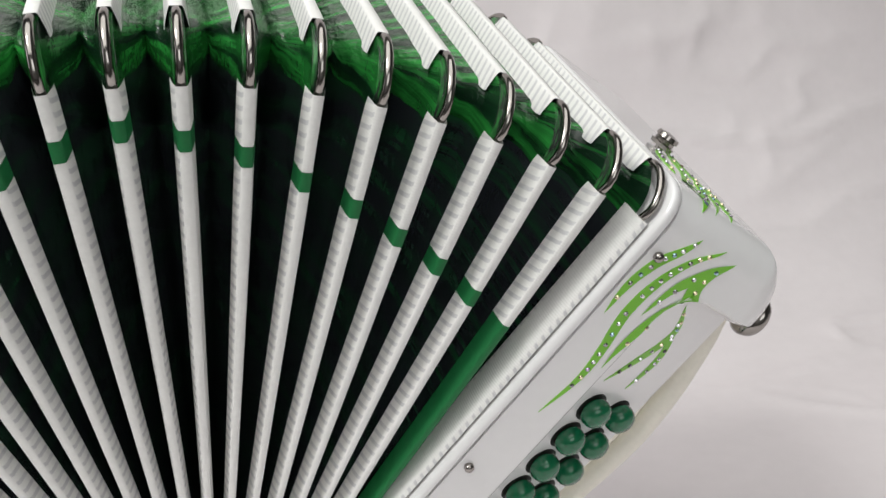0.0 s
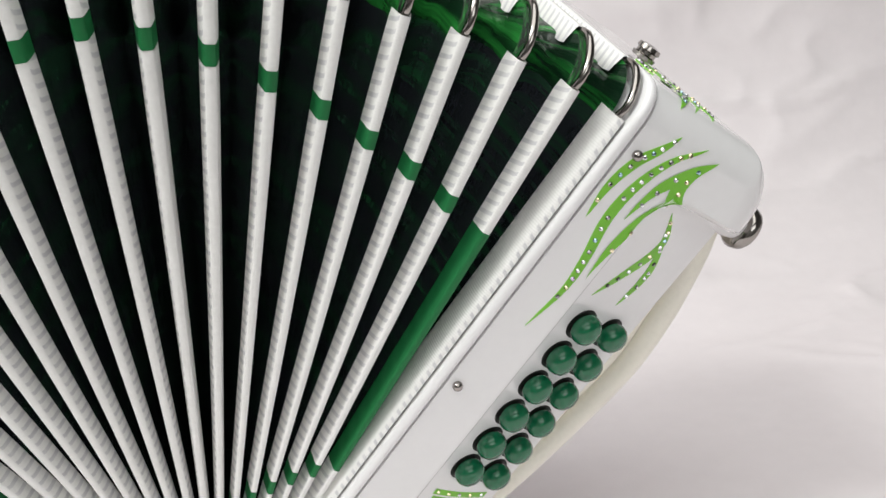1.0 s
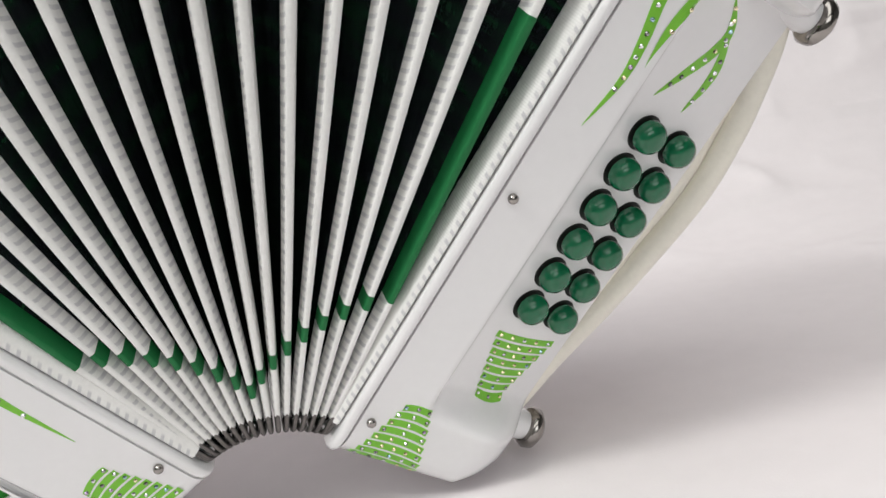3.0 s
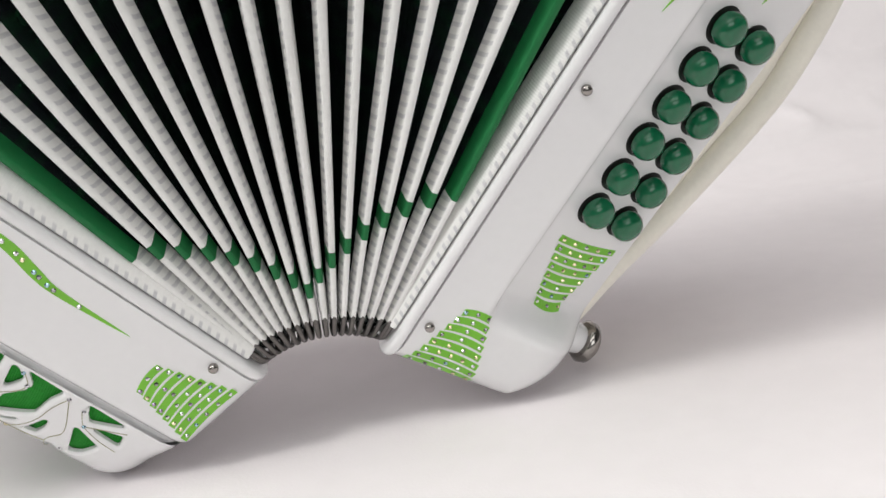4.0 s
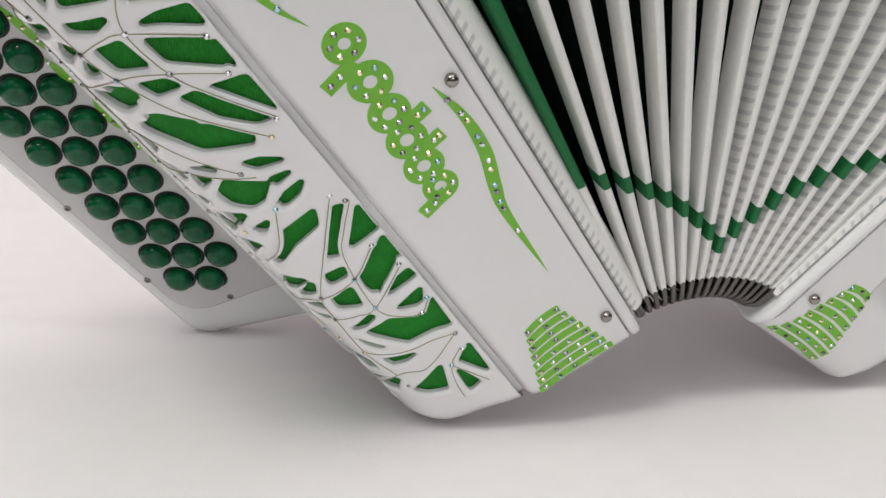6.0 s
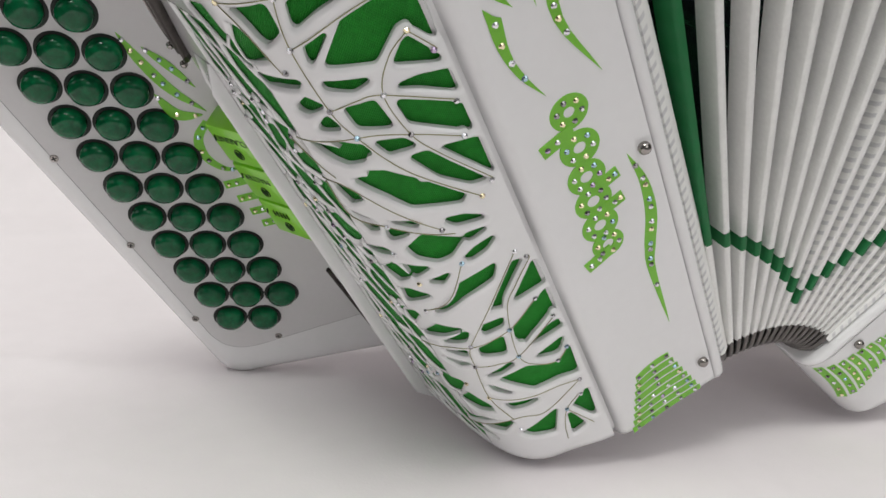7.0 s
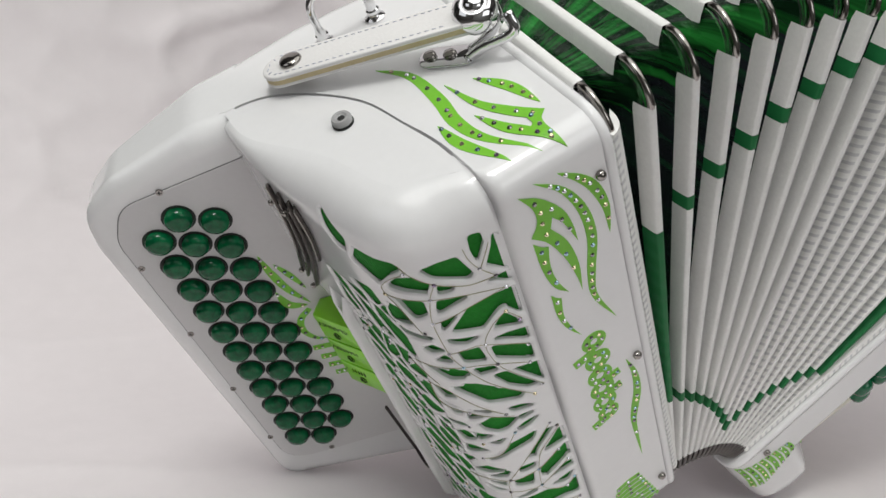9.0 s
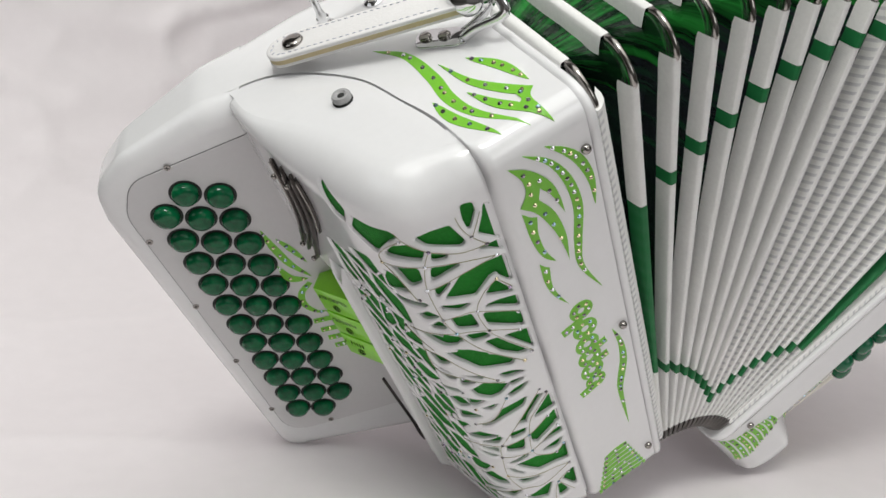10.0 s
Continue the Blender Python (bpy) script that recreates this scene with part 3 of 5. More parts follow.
outline = rounded([(-0.030, -0.0290, 0), (0.0915, -0.0095, 0.018), (0.0925, 0.2330, 0.032), (0.0880, 0.2560, 0.030), (0.067, 0.2690, 0.034), (0.020, 0.28045, 0.040), (-0.030, 0.28045, 0)], 12)
fingerboard = even_shading(part("fingerboard", prism(outline, 0.060, 0.0130, 8, lambda p, z, d: board(max(p, -0.003), z, -d * (0.0521 - 0.3425 * max(p, -0.003)) / 0.0564)), LACQUER, accordion, "white fingerboard slab with rounded edge", TREBLE))
plate_line = rounded([(-0.003, 0.0098, 0), (0.0815, 0.0115, 0.02), (0.0808, 0.2350, 0.024), (0.0690, 0.2550, 0.018), (-0.003, 0.2616, 0)], 8)
part("plate_joint", prism([(p, z) for p, z in plate_line], 0.0003, 0, 1, lambda p, z, d: board(p, z, d)), GROOVE, fingerboard, "thin dark joint line")
inset = rounded([(-0.003, 0.0102, 0), (0.0811, 0.0119, 0.0197), (0.0804, 0.2348, 0.0238), (0.0687, 0.2546, 0.0178), (-0.003, 0.2612, 0)], 8)
part("key_plate", prism(inset, 0.0007, 0.0002, 1, lambda p, z, d: board(p, z, d)), PLATE, fingerboard, "smooth white plate round the buttons")

BOARD_OUT = Vector((-BN.x, BN.y, 0))
dome = [(0.0071, -0.002), (0.0071, 0.0016), (0.0069, 0.0027), (0.0063, 0.0038), (0.0052, 0.0047), (0.0038, 0.0053), (0.0020, 0.0057), (0.0005, 0.0058)]
button_mesh = lathe(dome, 22)
button_mesh.materials.append(BUTTON)
# no hole is cut: a flat black disc paints its shade
hole_mesh = lathe([(0.0085, 0.0), (0.0085, 0.00025), (0.0078, 0.0003)], 24)
hole_mesh.materials.append(BLACK)
COLUMNS = [(0.0632, 0.2278, 11, 0.01902), (0.0477, 0.2383, 12, 0.01889), (0.0320, 0.2300, 11, 0.01876)]
for p, top, count, step in COLUMNS:
    for i in range(count):
        z = top - i * step
        q = p + (0.133 - z) * 0.0170
        b = part("treble_button", button_mesh, BUTTON, fingerboard, "dark green pearl button", stand(board(q, z, 0.0007), BOARD_OUT, random.uniform(0, 360)))
        part("button_hole_shade", hole_mesh, BLACK, fingerboard, "black disc painting the shade in the button hole", stand(board(q, z, 0.0007), BOARD_OUT))


def screw_mesh(radius, height, cross):
    """A small screw head; where it is flat, a black cross paints the shade of its recess."""
    if not cross:
        return lathe([(radius * 0.8, 0), (radius * 0.85, height * 0.2), (radius, height * 0.5), (radius * 0.93, height * 0.74), (radius * 0.66, height * 0.92), (radius * 0.2, height)], 16)
    bm = bmesh.new()
    bmesh.ops.create_cone(bm, cap_ends=True, segments=14, radius1=radius, radius2=radius * 0.9, depth=height)
    for turn in (0, 90):
        got = bmesh.ops.create_cube(bm, size=1, matrix=Matrix.Translation((0, 0, height * 0.5)) @ pose(0, 0, 0, 0, 0, turn + 20) @ Matrix.Diagonal((radius * 1.3, radius * 0.28, height * 0.1, 1)))
        for v in got["verts"]:
            for f in v.link_faces:
                f.material_index = 1
    me = bpy.data.meshes.new("screw")
    bm.to_mesh(me)
    bm.free()
    return me


plate_screw = screw_mesh(0.0019, 0.0008, True)
plate_screw.materials.append(STEEL)
plate_screw.materials.append(BLACK)
for X, Z in ((0.1556, 0.2568), (0.1858, 0.2145), (0.1870, 0.1576), (0.1876, 0.1013), (0.1883, 0.0438), (0.1592, 0.0062 + 0.0075)):
    p = (X - 0.112) / math.cos(BOARD_TURN)
    part("plate_screw", plate_screw, None, fingerboard, "small cross-head screw", stand(board(p, Z, 0.0009), BOARD_OUT, random.uniform(0, 90)))

ball_screw = screw_mesh(0.0024, 0.0046, False)
ball_screw.materials.append(STEEL)
for body, side in ((treble_body, -1),):
    for z in (0.0, 0.1282, 0.2552):
        part("case_screw", ball_screw, STEEL, body, "round polished steel screw head", stand((0.0012, FRONT_Y + 0.0015, z), (0, -1, 0)))


# ---- grille cover: holes, vines and nodes in millimetres along the section and up ----
HOLES_CREST = [
    [(85.4, 269.1), (72.3, 261.4), (75.3, 254.6), (79.3, 255.8)],
    [(12.8, 262.9), (9.3, 262.3), (9.2, 257.4), (12.7, 249.5), (13.4, 256.3)],
    [(65.6, 258.1), (55.5, 256.7), (47.1, 256.4), (45.2, 254), (51.8, 249.6), (59.9, 241.3), (71, 249.4)],
    [(3.5, 259), (2, 257.3), (2.1, 238.2), (9.1, 244.7), (5, 253.6)],
    [(35.2, 252.9), (28.8, 254.4), (21.3, 254.3), (17.3, 242.7), (18.8, 241.7), (31.6, 248.1)],
    [(54.3, 240.4), (47.5, 246.8), (39.8, 248.6), (35.6, 244.2), (36.6, 240), (42.7, 240.4)],
    [(31.3, 241.7), (26.2, 238.9), (26.9, 237.7), (32, 238.2)],
    [(10.9, 235.2), (2.3, 235), (2.6, 230.4), (7.3, 234.2)],
    [(34.1, 232.5), (22.9, 230.5), (29.2, 228.8), (35.7, 226)],
]
HOLES_SHOULDER = [
    [(54.8, 230.9), (41.6, 232.7), (41.9, 224.9), (46.3, 222), (48.4, 221.2)],
    [(82.7, 227.4), (71, 228.8), (68.4, 221.5), (73.2, 216.7)],
    [(59.7, 225.1), (56.6, 224.5), (51.1, 215.7), (63.6, 213.2), (63.7, 217.6)],
    [(35.7, 220), (29.9, 221.1), (37, 213.9)],
    [(23.1, 223), (16.4, 224.8), (3.1, 225.1), (3.1, 209), (8.6, 217.2), (12.2, 216.5), (20.8, 208.3), (32.9, 211.7)],
    [(61.5, 207.2), (44.6, 206.9), (46, 205.5), (59.7, 205.4)],
    [(10.5, 211), (4.5, 201.2), (15.5, 205.5)],
    [(36.8, 205.8), (25.2, 203.1), (29.7, 201.8), (36.7, 204.5)],
    [(50.8, 196.7), (45.2, 200.5), (41.6, 198.1), (48.4, 195.5)],
    [(17.5, 197.7), (11.8, 197.8), (3.8, 196), (3.7, 189.9), (12.5, 195.6)],
]
HOLES_UPPER = [
    [(34.7, 195.6), (26.7, 195.4), (25.3, 186.1), (33.6, 188.9)],
    [(46.6, 189), (41.8, 193.3), (40.1, 189.5)],
    [(19.9, 192.6), (4.7, 184.1), (4.6, 174.6), (19.1, 185)],
    [(45.7, 184.2), (36.1, 181.3), (35.1, 178.3), (40.1, 181.2)],
    [(31.2, 181.3), (24.1, 179.4), (22, 176.4), (29.3, 176.9)],
    [(55.4, 181.9), (46.7, 180.6), (37.7, 176.5), (44.4, 175.2), (48.6, 177)],
    [(83.2, 185.1), (78.7, 185.5), (77.4, 174.4), (83.5, 167.8), (87.3, 167.7)],
    [(38.6, 170.7), (33.9, 169.8), (26.3, 163.2), (34.7, 167.4)],
    [(14.3, 171.3), (4.1, 169.5), (3.7, 156), (9.9, 165.6)],
    [(23.7, 172.1), (19.4, 171.9), (14.5, 164.1), (6.4, 154.3), (10.7, 154.8), (18.2, 161.8)],
]
HOLES_HEART = [
    [(58, 163.6), (48.6, 161.3), (47.3, 158.5), (53.4, 155.7)],
    [(44.9, 166.8), (40.9, 168.1), (35.4, 165.1), (22.8, 159.9), (14.9, 150.8), (16.4, 149.1), (30.7, 153.8), (36.7, 160.8)],
    [(41, 147.6), (32.9, 146.5), (32.8, 145.2), (39.4, 145.7)],
    [(57.3, 150.2), (47.8, 147.7), (48.1, 143.6), (52.3, 142.6)],
    [(43.7, 144.7), (37.3, 142.2), (44.9, 139.4)],
    [(23.3, 143.4), (18.2, 142.5), (12.6, 139), (20.9, 140.4)],
    [(19.8, 134.1), (13.6, 133.7), (19.5, 131.9)],
    [(40.4, 134.1), (33.2, 139.6), (22.2, 133.1), (27.5, 127.9), (32.1, 127.1), (38.8, 130.3)],
    [(60.6, 130.2), (49.7, 132.6), (47.7, 131.2), (54.3, 129.8)],
    [(23.8, 123.9), (19.1, 126.8), (12.4, 128.5), (16.2, 125), (21.8, 123.1)],
]
HOLES_MIDDLE = [
    [(45.7, 125), (37.3, 124.1), (44.4, 119.5)],
    [(57.9, 119.2), (50.2, 124.5), (47.3, 118.2), (53.8, 114.8)],
    [(38.8, 116.8), (31.7, 119), (34.8, 115.9)],
    [(43.7, 98.7), (29.5, 112.5), (16.2, 116.1), (18.8, 110.3), (31.3, 105.6), (40.1, 100.1)],
    [(54.9, 108.4), (48.8, 110), (43, 108.7), (56.1, 101.7)],
    [(23.6, 95.8), (9.9, 113.6), (7.4, 113.1), (19.2, 94.7)],
    [(3.4, 110), (3.1, 98.5), (14.2, 95.8)],
    [(62.7, 89.7), (54.4, 94.6), (61.7, 85.9)],
    [(29.6, 87.6), (22.4, 88.2), (23.5, 84.7), (30.1, 83.6)],
    [(57.5, 80.1), (46.5, 89.5), (38.3, 88.2), (48.7, 82.6)],
    [(20.2, 80.6), (3.4, 93.8), (3.5, 81), (19.5, 72.9)],
    [(48.3, 78), (36.6, 85.6), (39.1, 81)],
]
HOLES_LOWER = [
    [(34.7, 74.9), (25.6, 77.9), (27, 69), (35.2, 71)],
    [(50.4, 71.6), (41, 73.7), (41.3, 71)],
    [(17.6, 70.7), (4.2, 75.5), (3.7, 72), (14.2, 69.3)],
    [(53, 65.4), (42.9, 65.2), (48, 63.2)],
    [(16.2, 60.4), (5.3, 64.9), (7.3, 59.7), (10.2, 58.6)],
    [(37.3, 57), (27.1, 61.8), (26.6, 60.6), (31.6, 58)],
    [(33.2, 53.4), (22.2, 56.2), (13.1, 51.2), (8.7, 53.3), (4.6, 59.4), (5.3, 42.1), (12.1, 43.4), (22.8, 42.2)],
    [(39.1, 49.8), (32.6, 43.5), (38.1, 46.9)],
    [(68.4, 44.4), (52.6, 48.5), (59.8, 37), (66.7, 34.9)],
    [(36.5, 35.9), (24.5, 34.4), (28.8, 32.8), (35.2, 32.6)],
    [(60.3, 29.8), (51.8, 39.6), (45.3, 34.2), (45, 30.2), (53.2, 27.2)],
]
HOLES_BRANCH = [
    [(11.3, 21.3), (4.8, 27.9), (5.5, 10)],
    [(61, 14.1), (50.6, 20.6), (39, 21.8), (45.1, 14), (52.9, 12.8)],
    [(35.8, 13.1), (28.3, 17.3), (19.7, 22.6), (24.2, 8.9), (32.4, 10.6)],
    [(69.7, 22.4), (59, 9.4), (52, 5.1), (64.2, 5.1)],
    [(15, 16.5), (11.6, 5.7), (16.3, 3.4)],
]
VINES_A = [
    [(17.3, 259), (16.5, 252.2), (13.6, 245), (8.3, 237.6)],
    [(6.8, 257.3), (9.6, 251.5), (13.2, 244.8)],
    [(44.4, 257.3), (40.8, 251.3), (32.8, 244.6), (22, 238.7), (14, 237.3), (8.3, 237.6)],
    [(32.8, 244.6), (36.9, 235.4), (40.2, 219.1), (39.1, 196.7), (35.6, 185.7), (27.9, 169.9), (17.5, 156.9), (9.8, 148.4)],
    [(58.7, 233.9), (36.9, 235.4), (20.8, 232.4), (5.8, 228.5)],
    [(40.2, 219.1), (23.4, 224.9), (5.8, 228.5)],
    [(43.3, 251.9), (50.8, 247), (58.5, 239), (58.7, 233.9)],
    [(9.5, 213.9), (17.2, 208.1), (22.9, 197.4), (21, 181.2), (15.7, 170.7), (4, 153.3)],
    [(9.5, 213.9), (3.8, 205)],
    [(39.1, 196.7), (30.5, 198.4), (22.9, 197.4), (4.1, 186.3)],
]
VINES_B = [
    [(61, 183.1), (35.6, 185.7), (21, 181.2), (7.1, 173.4)],
    [(58.7, 233.9), (53.3, 225.8), (47.4, 210.3)],
    [(66.3, 181.8), (57.6, 173), (52, 167.9)],
    [(59.9, 165.8), (46.9, 162.7), (26.1, 140.9)],
    [(59, 164.7), (57.7, 149.3), (42.4, 146.5), (28.5, 139.8), (22.8, 137.5)],
    [(8, 119.4), (20.8, 102.1), (37.4, 78.3), (40.2, 64.8), (41.9, 42), (36.8, 25.5)],
    [(3.1, 115.2), (12.2, 104.1), (18.9, 93), (22.9, 65.7), (17, 56.5), (10.2, 54.6), (4.3, 60.5)],
    [(63.6, 71.5), (46.6, 76.5), (37.6, 77.5), (21.5, 82.2), (8.2, 93.3)],
    [(40.2, 64.8), (31.2, 64.8), (22.9, 65.7), (3.9, 80.6)],
    [(25.5, 123.3), (35.5, 106.9), (47.2, 99.6)],
]
VINES_C = [
    [(41.9, 42), (26.2, 38.4), (14.4, 38.9), (5.6, 37.6)],
    [(67, 7.7), (36.8, 25.5), (23.9, 25.3), (5.6, 37.6)],
    [(8.3, 28.9), (15.3, 21.9), (18.8, 11.3), (20.1, 1.2)],
    [(15.3, 21.9), (7.3, 5.5)],
]
NODES_UPPER = [(13.6, 245), (8.3, 237.6), (5.8, 228.5), (43.3, 251.9), (32.8, 244.6), (36.9, 235.4), (58.7, 233.9), (40.2, 219.1), (46, 211), (9.5, 213.9), (3.8, 205), (39.1, 196.7), (35.6, 185.7), (21, 181.2), (22.9, 197.4), (4.1, 186.3), (7.1, 173.4), (4, 153.3), (9.8, 148.4), (26.1, 140.9), (42.4, 146.5), (46.2, 132.1), (25.5, 123.3), (8, 119.4), (3.1, 115.2)]
NODES_LOWER = [(8.2, 93.3), (3.9, 80.6), (21.5, 82.2), (37.4, 78.3), (40.2, 64.8), (22.9, 65.7), (10.2, 54.6), (4.3, 60.5), (41.9, 42), (49.3, 49.7), (43, 116.4), (47.2, 99.6), (5.6, 37.6), (7.6, 28.3), (15.3, 21.9), (36.1, 17.5), (74.1, 142.5), (79.5, 131.8), (75.5, 127.3), (68.9, 159.1), (80.3, 145.3), (63.4, 121), (63.6, 95.2), (92.2, 90.6), (64.6, 182.1)]


def on_cover(q, z):
    """From millimetres on the drawing to metres on the bowed cover."""
    return max(0.0008, (q - 1.6 * max(0.0, 1 - q / 90)) / 1000), (z - max(0.0, 4.0 - 0.085 * q)) / 1000


HOLES = [[on_cover(q, z) for q, z in h] for band in (HOLES_CREST, HOLES_SHOULDER, HOLES_UPPER, HOLES_HEART, HOLES_MIDDLE, HOLES_LOWER, HOLES_BRANCH) for h in band]
VINES = [[on_cover(q, z) for q, z in v] for band in (VINES_A, VINES_B, VINES_C) for v in band]
NODES = [on_cover(q, z) for q, z in NODES_UPPER + NODES_LOWER]
scatter = random.Random(5)
NODES += [(scatter.uniform(0.068, 0.104), scatter.uniform(0.0, 0.200)) for _ in range(22)]
SECTION = curve_through([(0.0465, 0.0026), (0.056, 0.0038), (0.068, 0.0059), (0.079, 0.0092), (0.0865, 0.0148), (0.0925, 0.0235), (0.0970, 0.0350), (0.1015, 0.050), (0.1065, 0.072), (0.112, 0.097), (0.1140, 0.112), (0.1148, 0.1345)], 220)
rng = random.Random(7)
SECTION_Q = np.concatenate([[0], np.cumsum([math.hypot(*(b - a)) for a, b in zip(SECTION[:-1], SECTION[1:])])])
SX, SY = np.array([p[0] for p in SECTION]), np.array([p[1] for p in SECTION])
G_LOW, G_TOP, G_ROUND = -0.0255, 0.2802, 0.021


def cover_end(z):
    """Where the cover's side stops, along its section: further back near the top."""
    return 0.1225 + 0.0400 * ease01((z - 0.178) / 0.014)


def rim_round(q):
    """Radius of the cover's upper and lower rim: tightening to a point at the back."""
    return G_ROUND - 0.006 * (1 - ease01(q / 0.022)) - (G_ROUND - 0.004) * ease01((q - 0.085) / 0.070)


def ease01(s):
    s = min(1.0, max(0.0, s))
    return s * s * (3 - 2 * s)


def cover(q, z, sink=0.0):
    """A place on the grille cover; sink: below its surface."""
    x, y = np.interp(q, SECTION_Q, SX), np.interp(q, SECTION_Q, SY)
    x2, y2 = np.interp(q + 0.0005, SECTION_Q, SX), np.interp(q + 0.0005, SECTION_Q, SY)
    x1, y1 = np.interp(q - 0.0005, SECTION_Q, SX), np.interp(q - 0.0005, SECTION_Q, SY)
    n = math.hypot(x2 - x1, y2 - y1)
    nx, ny = (y2 - y1) / n, -(x2 - x1) / n
    r = rim_round(q)
    d = 0.0
    up = 0.0
    if z > G_TOP - r:
        f = (z - G_TOP + r) / r
        d, up = r * (1 - math.sqrt(max(0.0, 1 - f * f))), f
    elif z < G_LOW + r:
        f = (G_LOW + r - z) / r
        d, up = r * (1 - math.sqrt(max(0.0, 1 - f * f))), -f
    side = math.sqrt(max(0.0, 1 - up * up))
    d += sink * side
    return (-max(0.0465, x - nx * d), y - ny * d, z - sink * up)


def inside_distance(poly, Q, Z):
    """Signed distance to a closed outline: below nought inside."""
    best = np.full(Q.shape, 1e9)
    inside = np.zeros(Q.shape, bool)
    n = len(poly)
    for i in range(n):
        (ax, ay), (bx, by) = poly[i], poly[(i + 1) % n]
        dx, dy = bx - ax, by - ay
        t = np.clip(((Q - ax) * dx + (Z - ay) * dy) / (dx * dx + dy * dy + 1e-12), 0, 1)
        best = np.minimum(best, np.hypot(Q - ax - t * dx, Z - ay - t * dy))
        cross = ((ay > Z) != (by > Z)) & (Q < (bx - ax) * (Z - ay) / (by - ay + 1e-12) + ax)
        inside ^= cross
    return np.where(inside, -best, best)


def web_gap(Q, Z):
    """Distance from the nearest bar's middle in a net of long slanting cells."""
    along, across = (0.62 * Q + 0.78 * Z) / 0.0290, (0.78 * Q - 0.62 * Z) / 0.0125
    near, second = np.full(Q.shape, 9.0), np.full(Q.shape, 9.0)
    net = random.Random(11)
    for i in range(-3, 17):
        for j in range(-26, 18):
            ci, cj = i + net.uniform(0.0, 1.0) + 0.5 * (j % 2), j + net.uniform(0.1, 0.9)
            q, z = 0.62 * ci * 0.0290 + 0.78 * cj * 0.0125, 0.78 * ci * 0.0290 - 0.62 * cj * 0.0125
            if not (0.04 < q < 0.125 and -0.03 < z < 0.23):
                continue
            d = np.hypot(along - ci, across - cj)
            second = np.minimum(second, np.maximum(near, d))
            near = np.minimum(near, d)
    return (second - near) * 0.5 * 0.0125


def build_cover():
    """The pierced cover: a plate with rounded bars, cut where the holes are."""
    step = 0.0007
    qs, zs = np.arange(0, 0.168, step), np.concatenate([np.arange(G_LOW, G_TOP, step), [G_TOP]])
    Q, Z = np.meshgrid(qs, zs, indexing="ij")
    solid = np.vectorize(cover_end)(Z) - Q
    for h in HOLES:
        box = (Q > min(p[0] for p in h) - 0.004) & (Q < max(p[0] for p in h) + 0.004) & (Z > min(p[1] for p in h) - 0.004) & (Z < max(p[1] for p in h) + 0.004)
        solid[box] = np.minimum(solid[box], inside_distance(h, Q[box], Z[box]) - 0.0011)
    # a web of thin slanting bars where the cover turns to the side
    web = 0.0009 + 0.0003 * np.sin(Q * 310 + Z * 140) * np.sin(Z * 230 - Q * 90) - web_gap(Q, Z)
    for edge in (Q - 0.058, 0.1075 - Q, Z + 0.009, 0.222 - Z):
        web = np.maximum(web, 0.0012 - edge)
    solid = np.minimum(solid, np.maximum(web, 0.0016 - solid))
    # softened, so that no hair-thin slits or sharp corners stay
    inner = slice(1, -1)
    for _ in range(3):
        solid[inner, inner] = (2 * solid[inner, inner] + solid[:-2, inner] + solid[2:, inner] + solid[inner, :-2] + solid[inner, 2:]) / 6
    # bars stay whole under the pin lines and the stones
    for v in VINES:
        pts = curve_through(v, 6 * len(v))
        for a, b in zip(pts[:-1], pts[1:]):
            box = (Q > min(a[0], b[0]) - 0.003) & (Q < max(a[0], b[0]) + 0.003) & (Z > min(a[1], b[1]) - 0.003) & (Z < max(a[1], b[1]) + 0.003)
            dq, dz = b - a
            t = np.clip(((Q[box] - a[0]) * dq + (Z[box] - a[1]) * dz) / (dq * dq + dz * dz + 1e-12), 0, 1)
            solid[box] = np.maximum(solid[box], 0.0013 - np.hypot(Q[box] - a[0] - t * dq, Z[box] - a[1] - t * dz))
    for q, z in NODES:
        box = (np.abs(Q - q) < 0.003) & (np.abs(Z - z) < 0.003)
        solid[box] = np.maximum(solid[box], 0.0020 - np.hypot(Q[box] - q, Z[box] - z))
    nq, nz = len(qs), len(zs)
    verts, faces, index = [], [], {}

    def vert(key, q, z, f):
        if key not in index:
            drop = 0.0010 * max(0.0, 1 - f / 0.0016) ** 2
            index[key] = len(verts)
            verts.append(cover(q, z, drop))
            verts.append(cover(q, z, 0.0027 - 0.0014 * ease01((q - 0.052) / 0.012)))
        return index[key]

    for i in range(nq - 1):
        for j in range(nz - 1):
            corner = [(i, j), (i + 1, j), (i + 1, j + 1), (i, j + 1)]
            f = [solid[c] for c in corner]
            if max(f) <= 0:
                continue
            ring_, cuts = [], []
            for a in range(4):
                b = (a + 1) % 4
                ca, cb = corner[a], corner[b]
                if f[a] > 0:
                    ring_.append(vert(ca, qs[ca[0]], zs[ca[1]], f[a]))
                if (f[a] > 0) != (f[b] > 0):
                    t = f[a] / (f[a] - f[b])
                    v = vert((min(ca, cb), max(ca, cb)), qs[ca[0]] + t * (qs[cb[0]] - qs[ca[0]]), zs[ca[1]] + t * (zs[cb[1]] - zs[ca[1]]), 0.0)
                    ring_.append(v)
                    cuts.append((v, f[a] > 0))
            if len(ring_) >= 3:
                faces.append(tuple(ring_))
                faces.append(tuple(v + 1 for v in reversed(ring_)))
            for c in range(0, len(cuts) - 1, 2):
                (va, leaving), (vb, _) = cuts[c], cuts[c + 1]
                if not leaving:
                    va, vb = vb, va
                faces.append((vb, va, va + 1, vb + 1))
    me = bpy.data.meshes.new("grille_cover")
    me.from_pydata(verts, [], faces)
    me.validate()
    bm = bmesh.new()
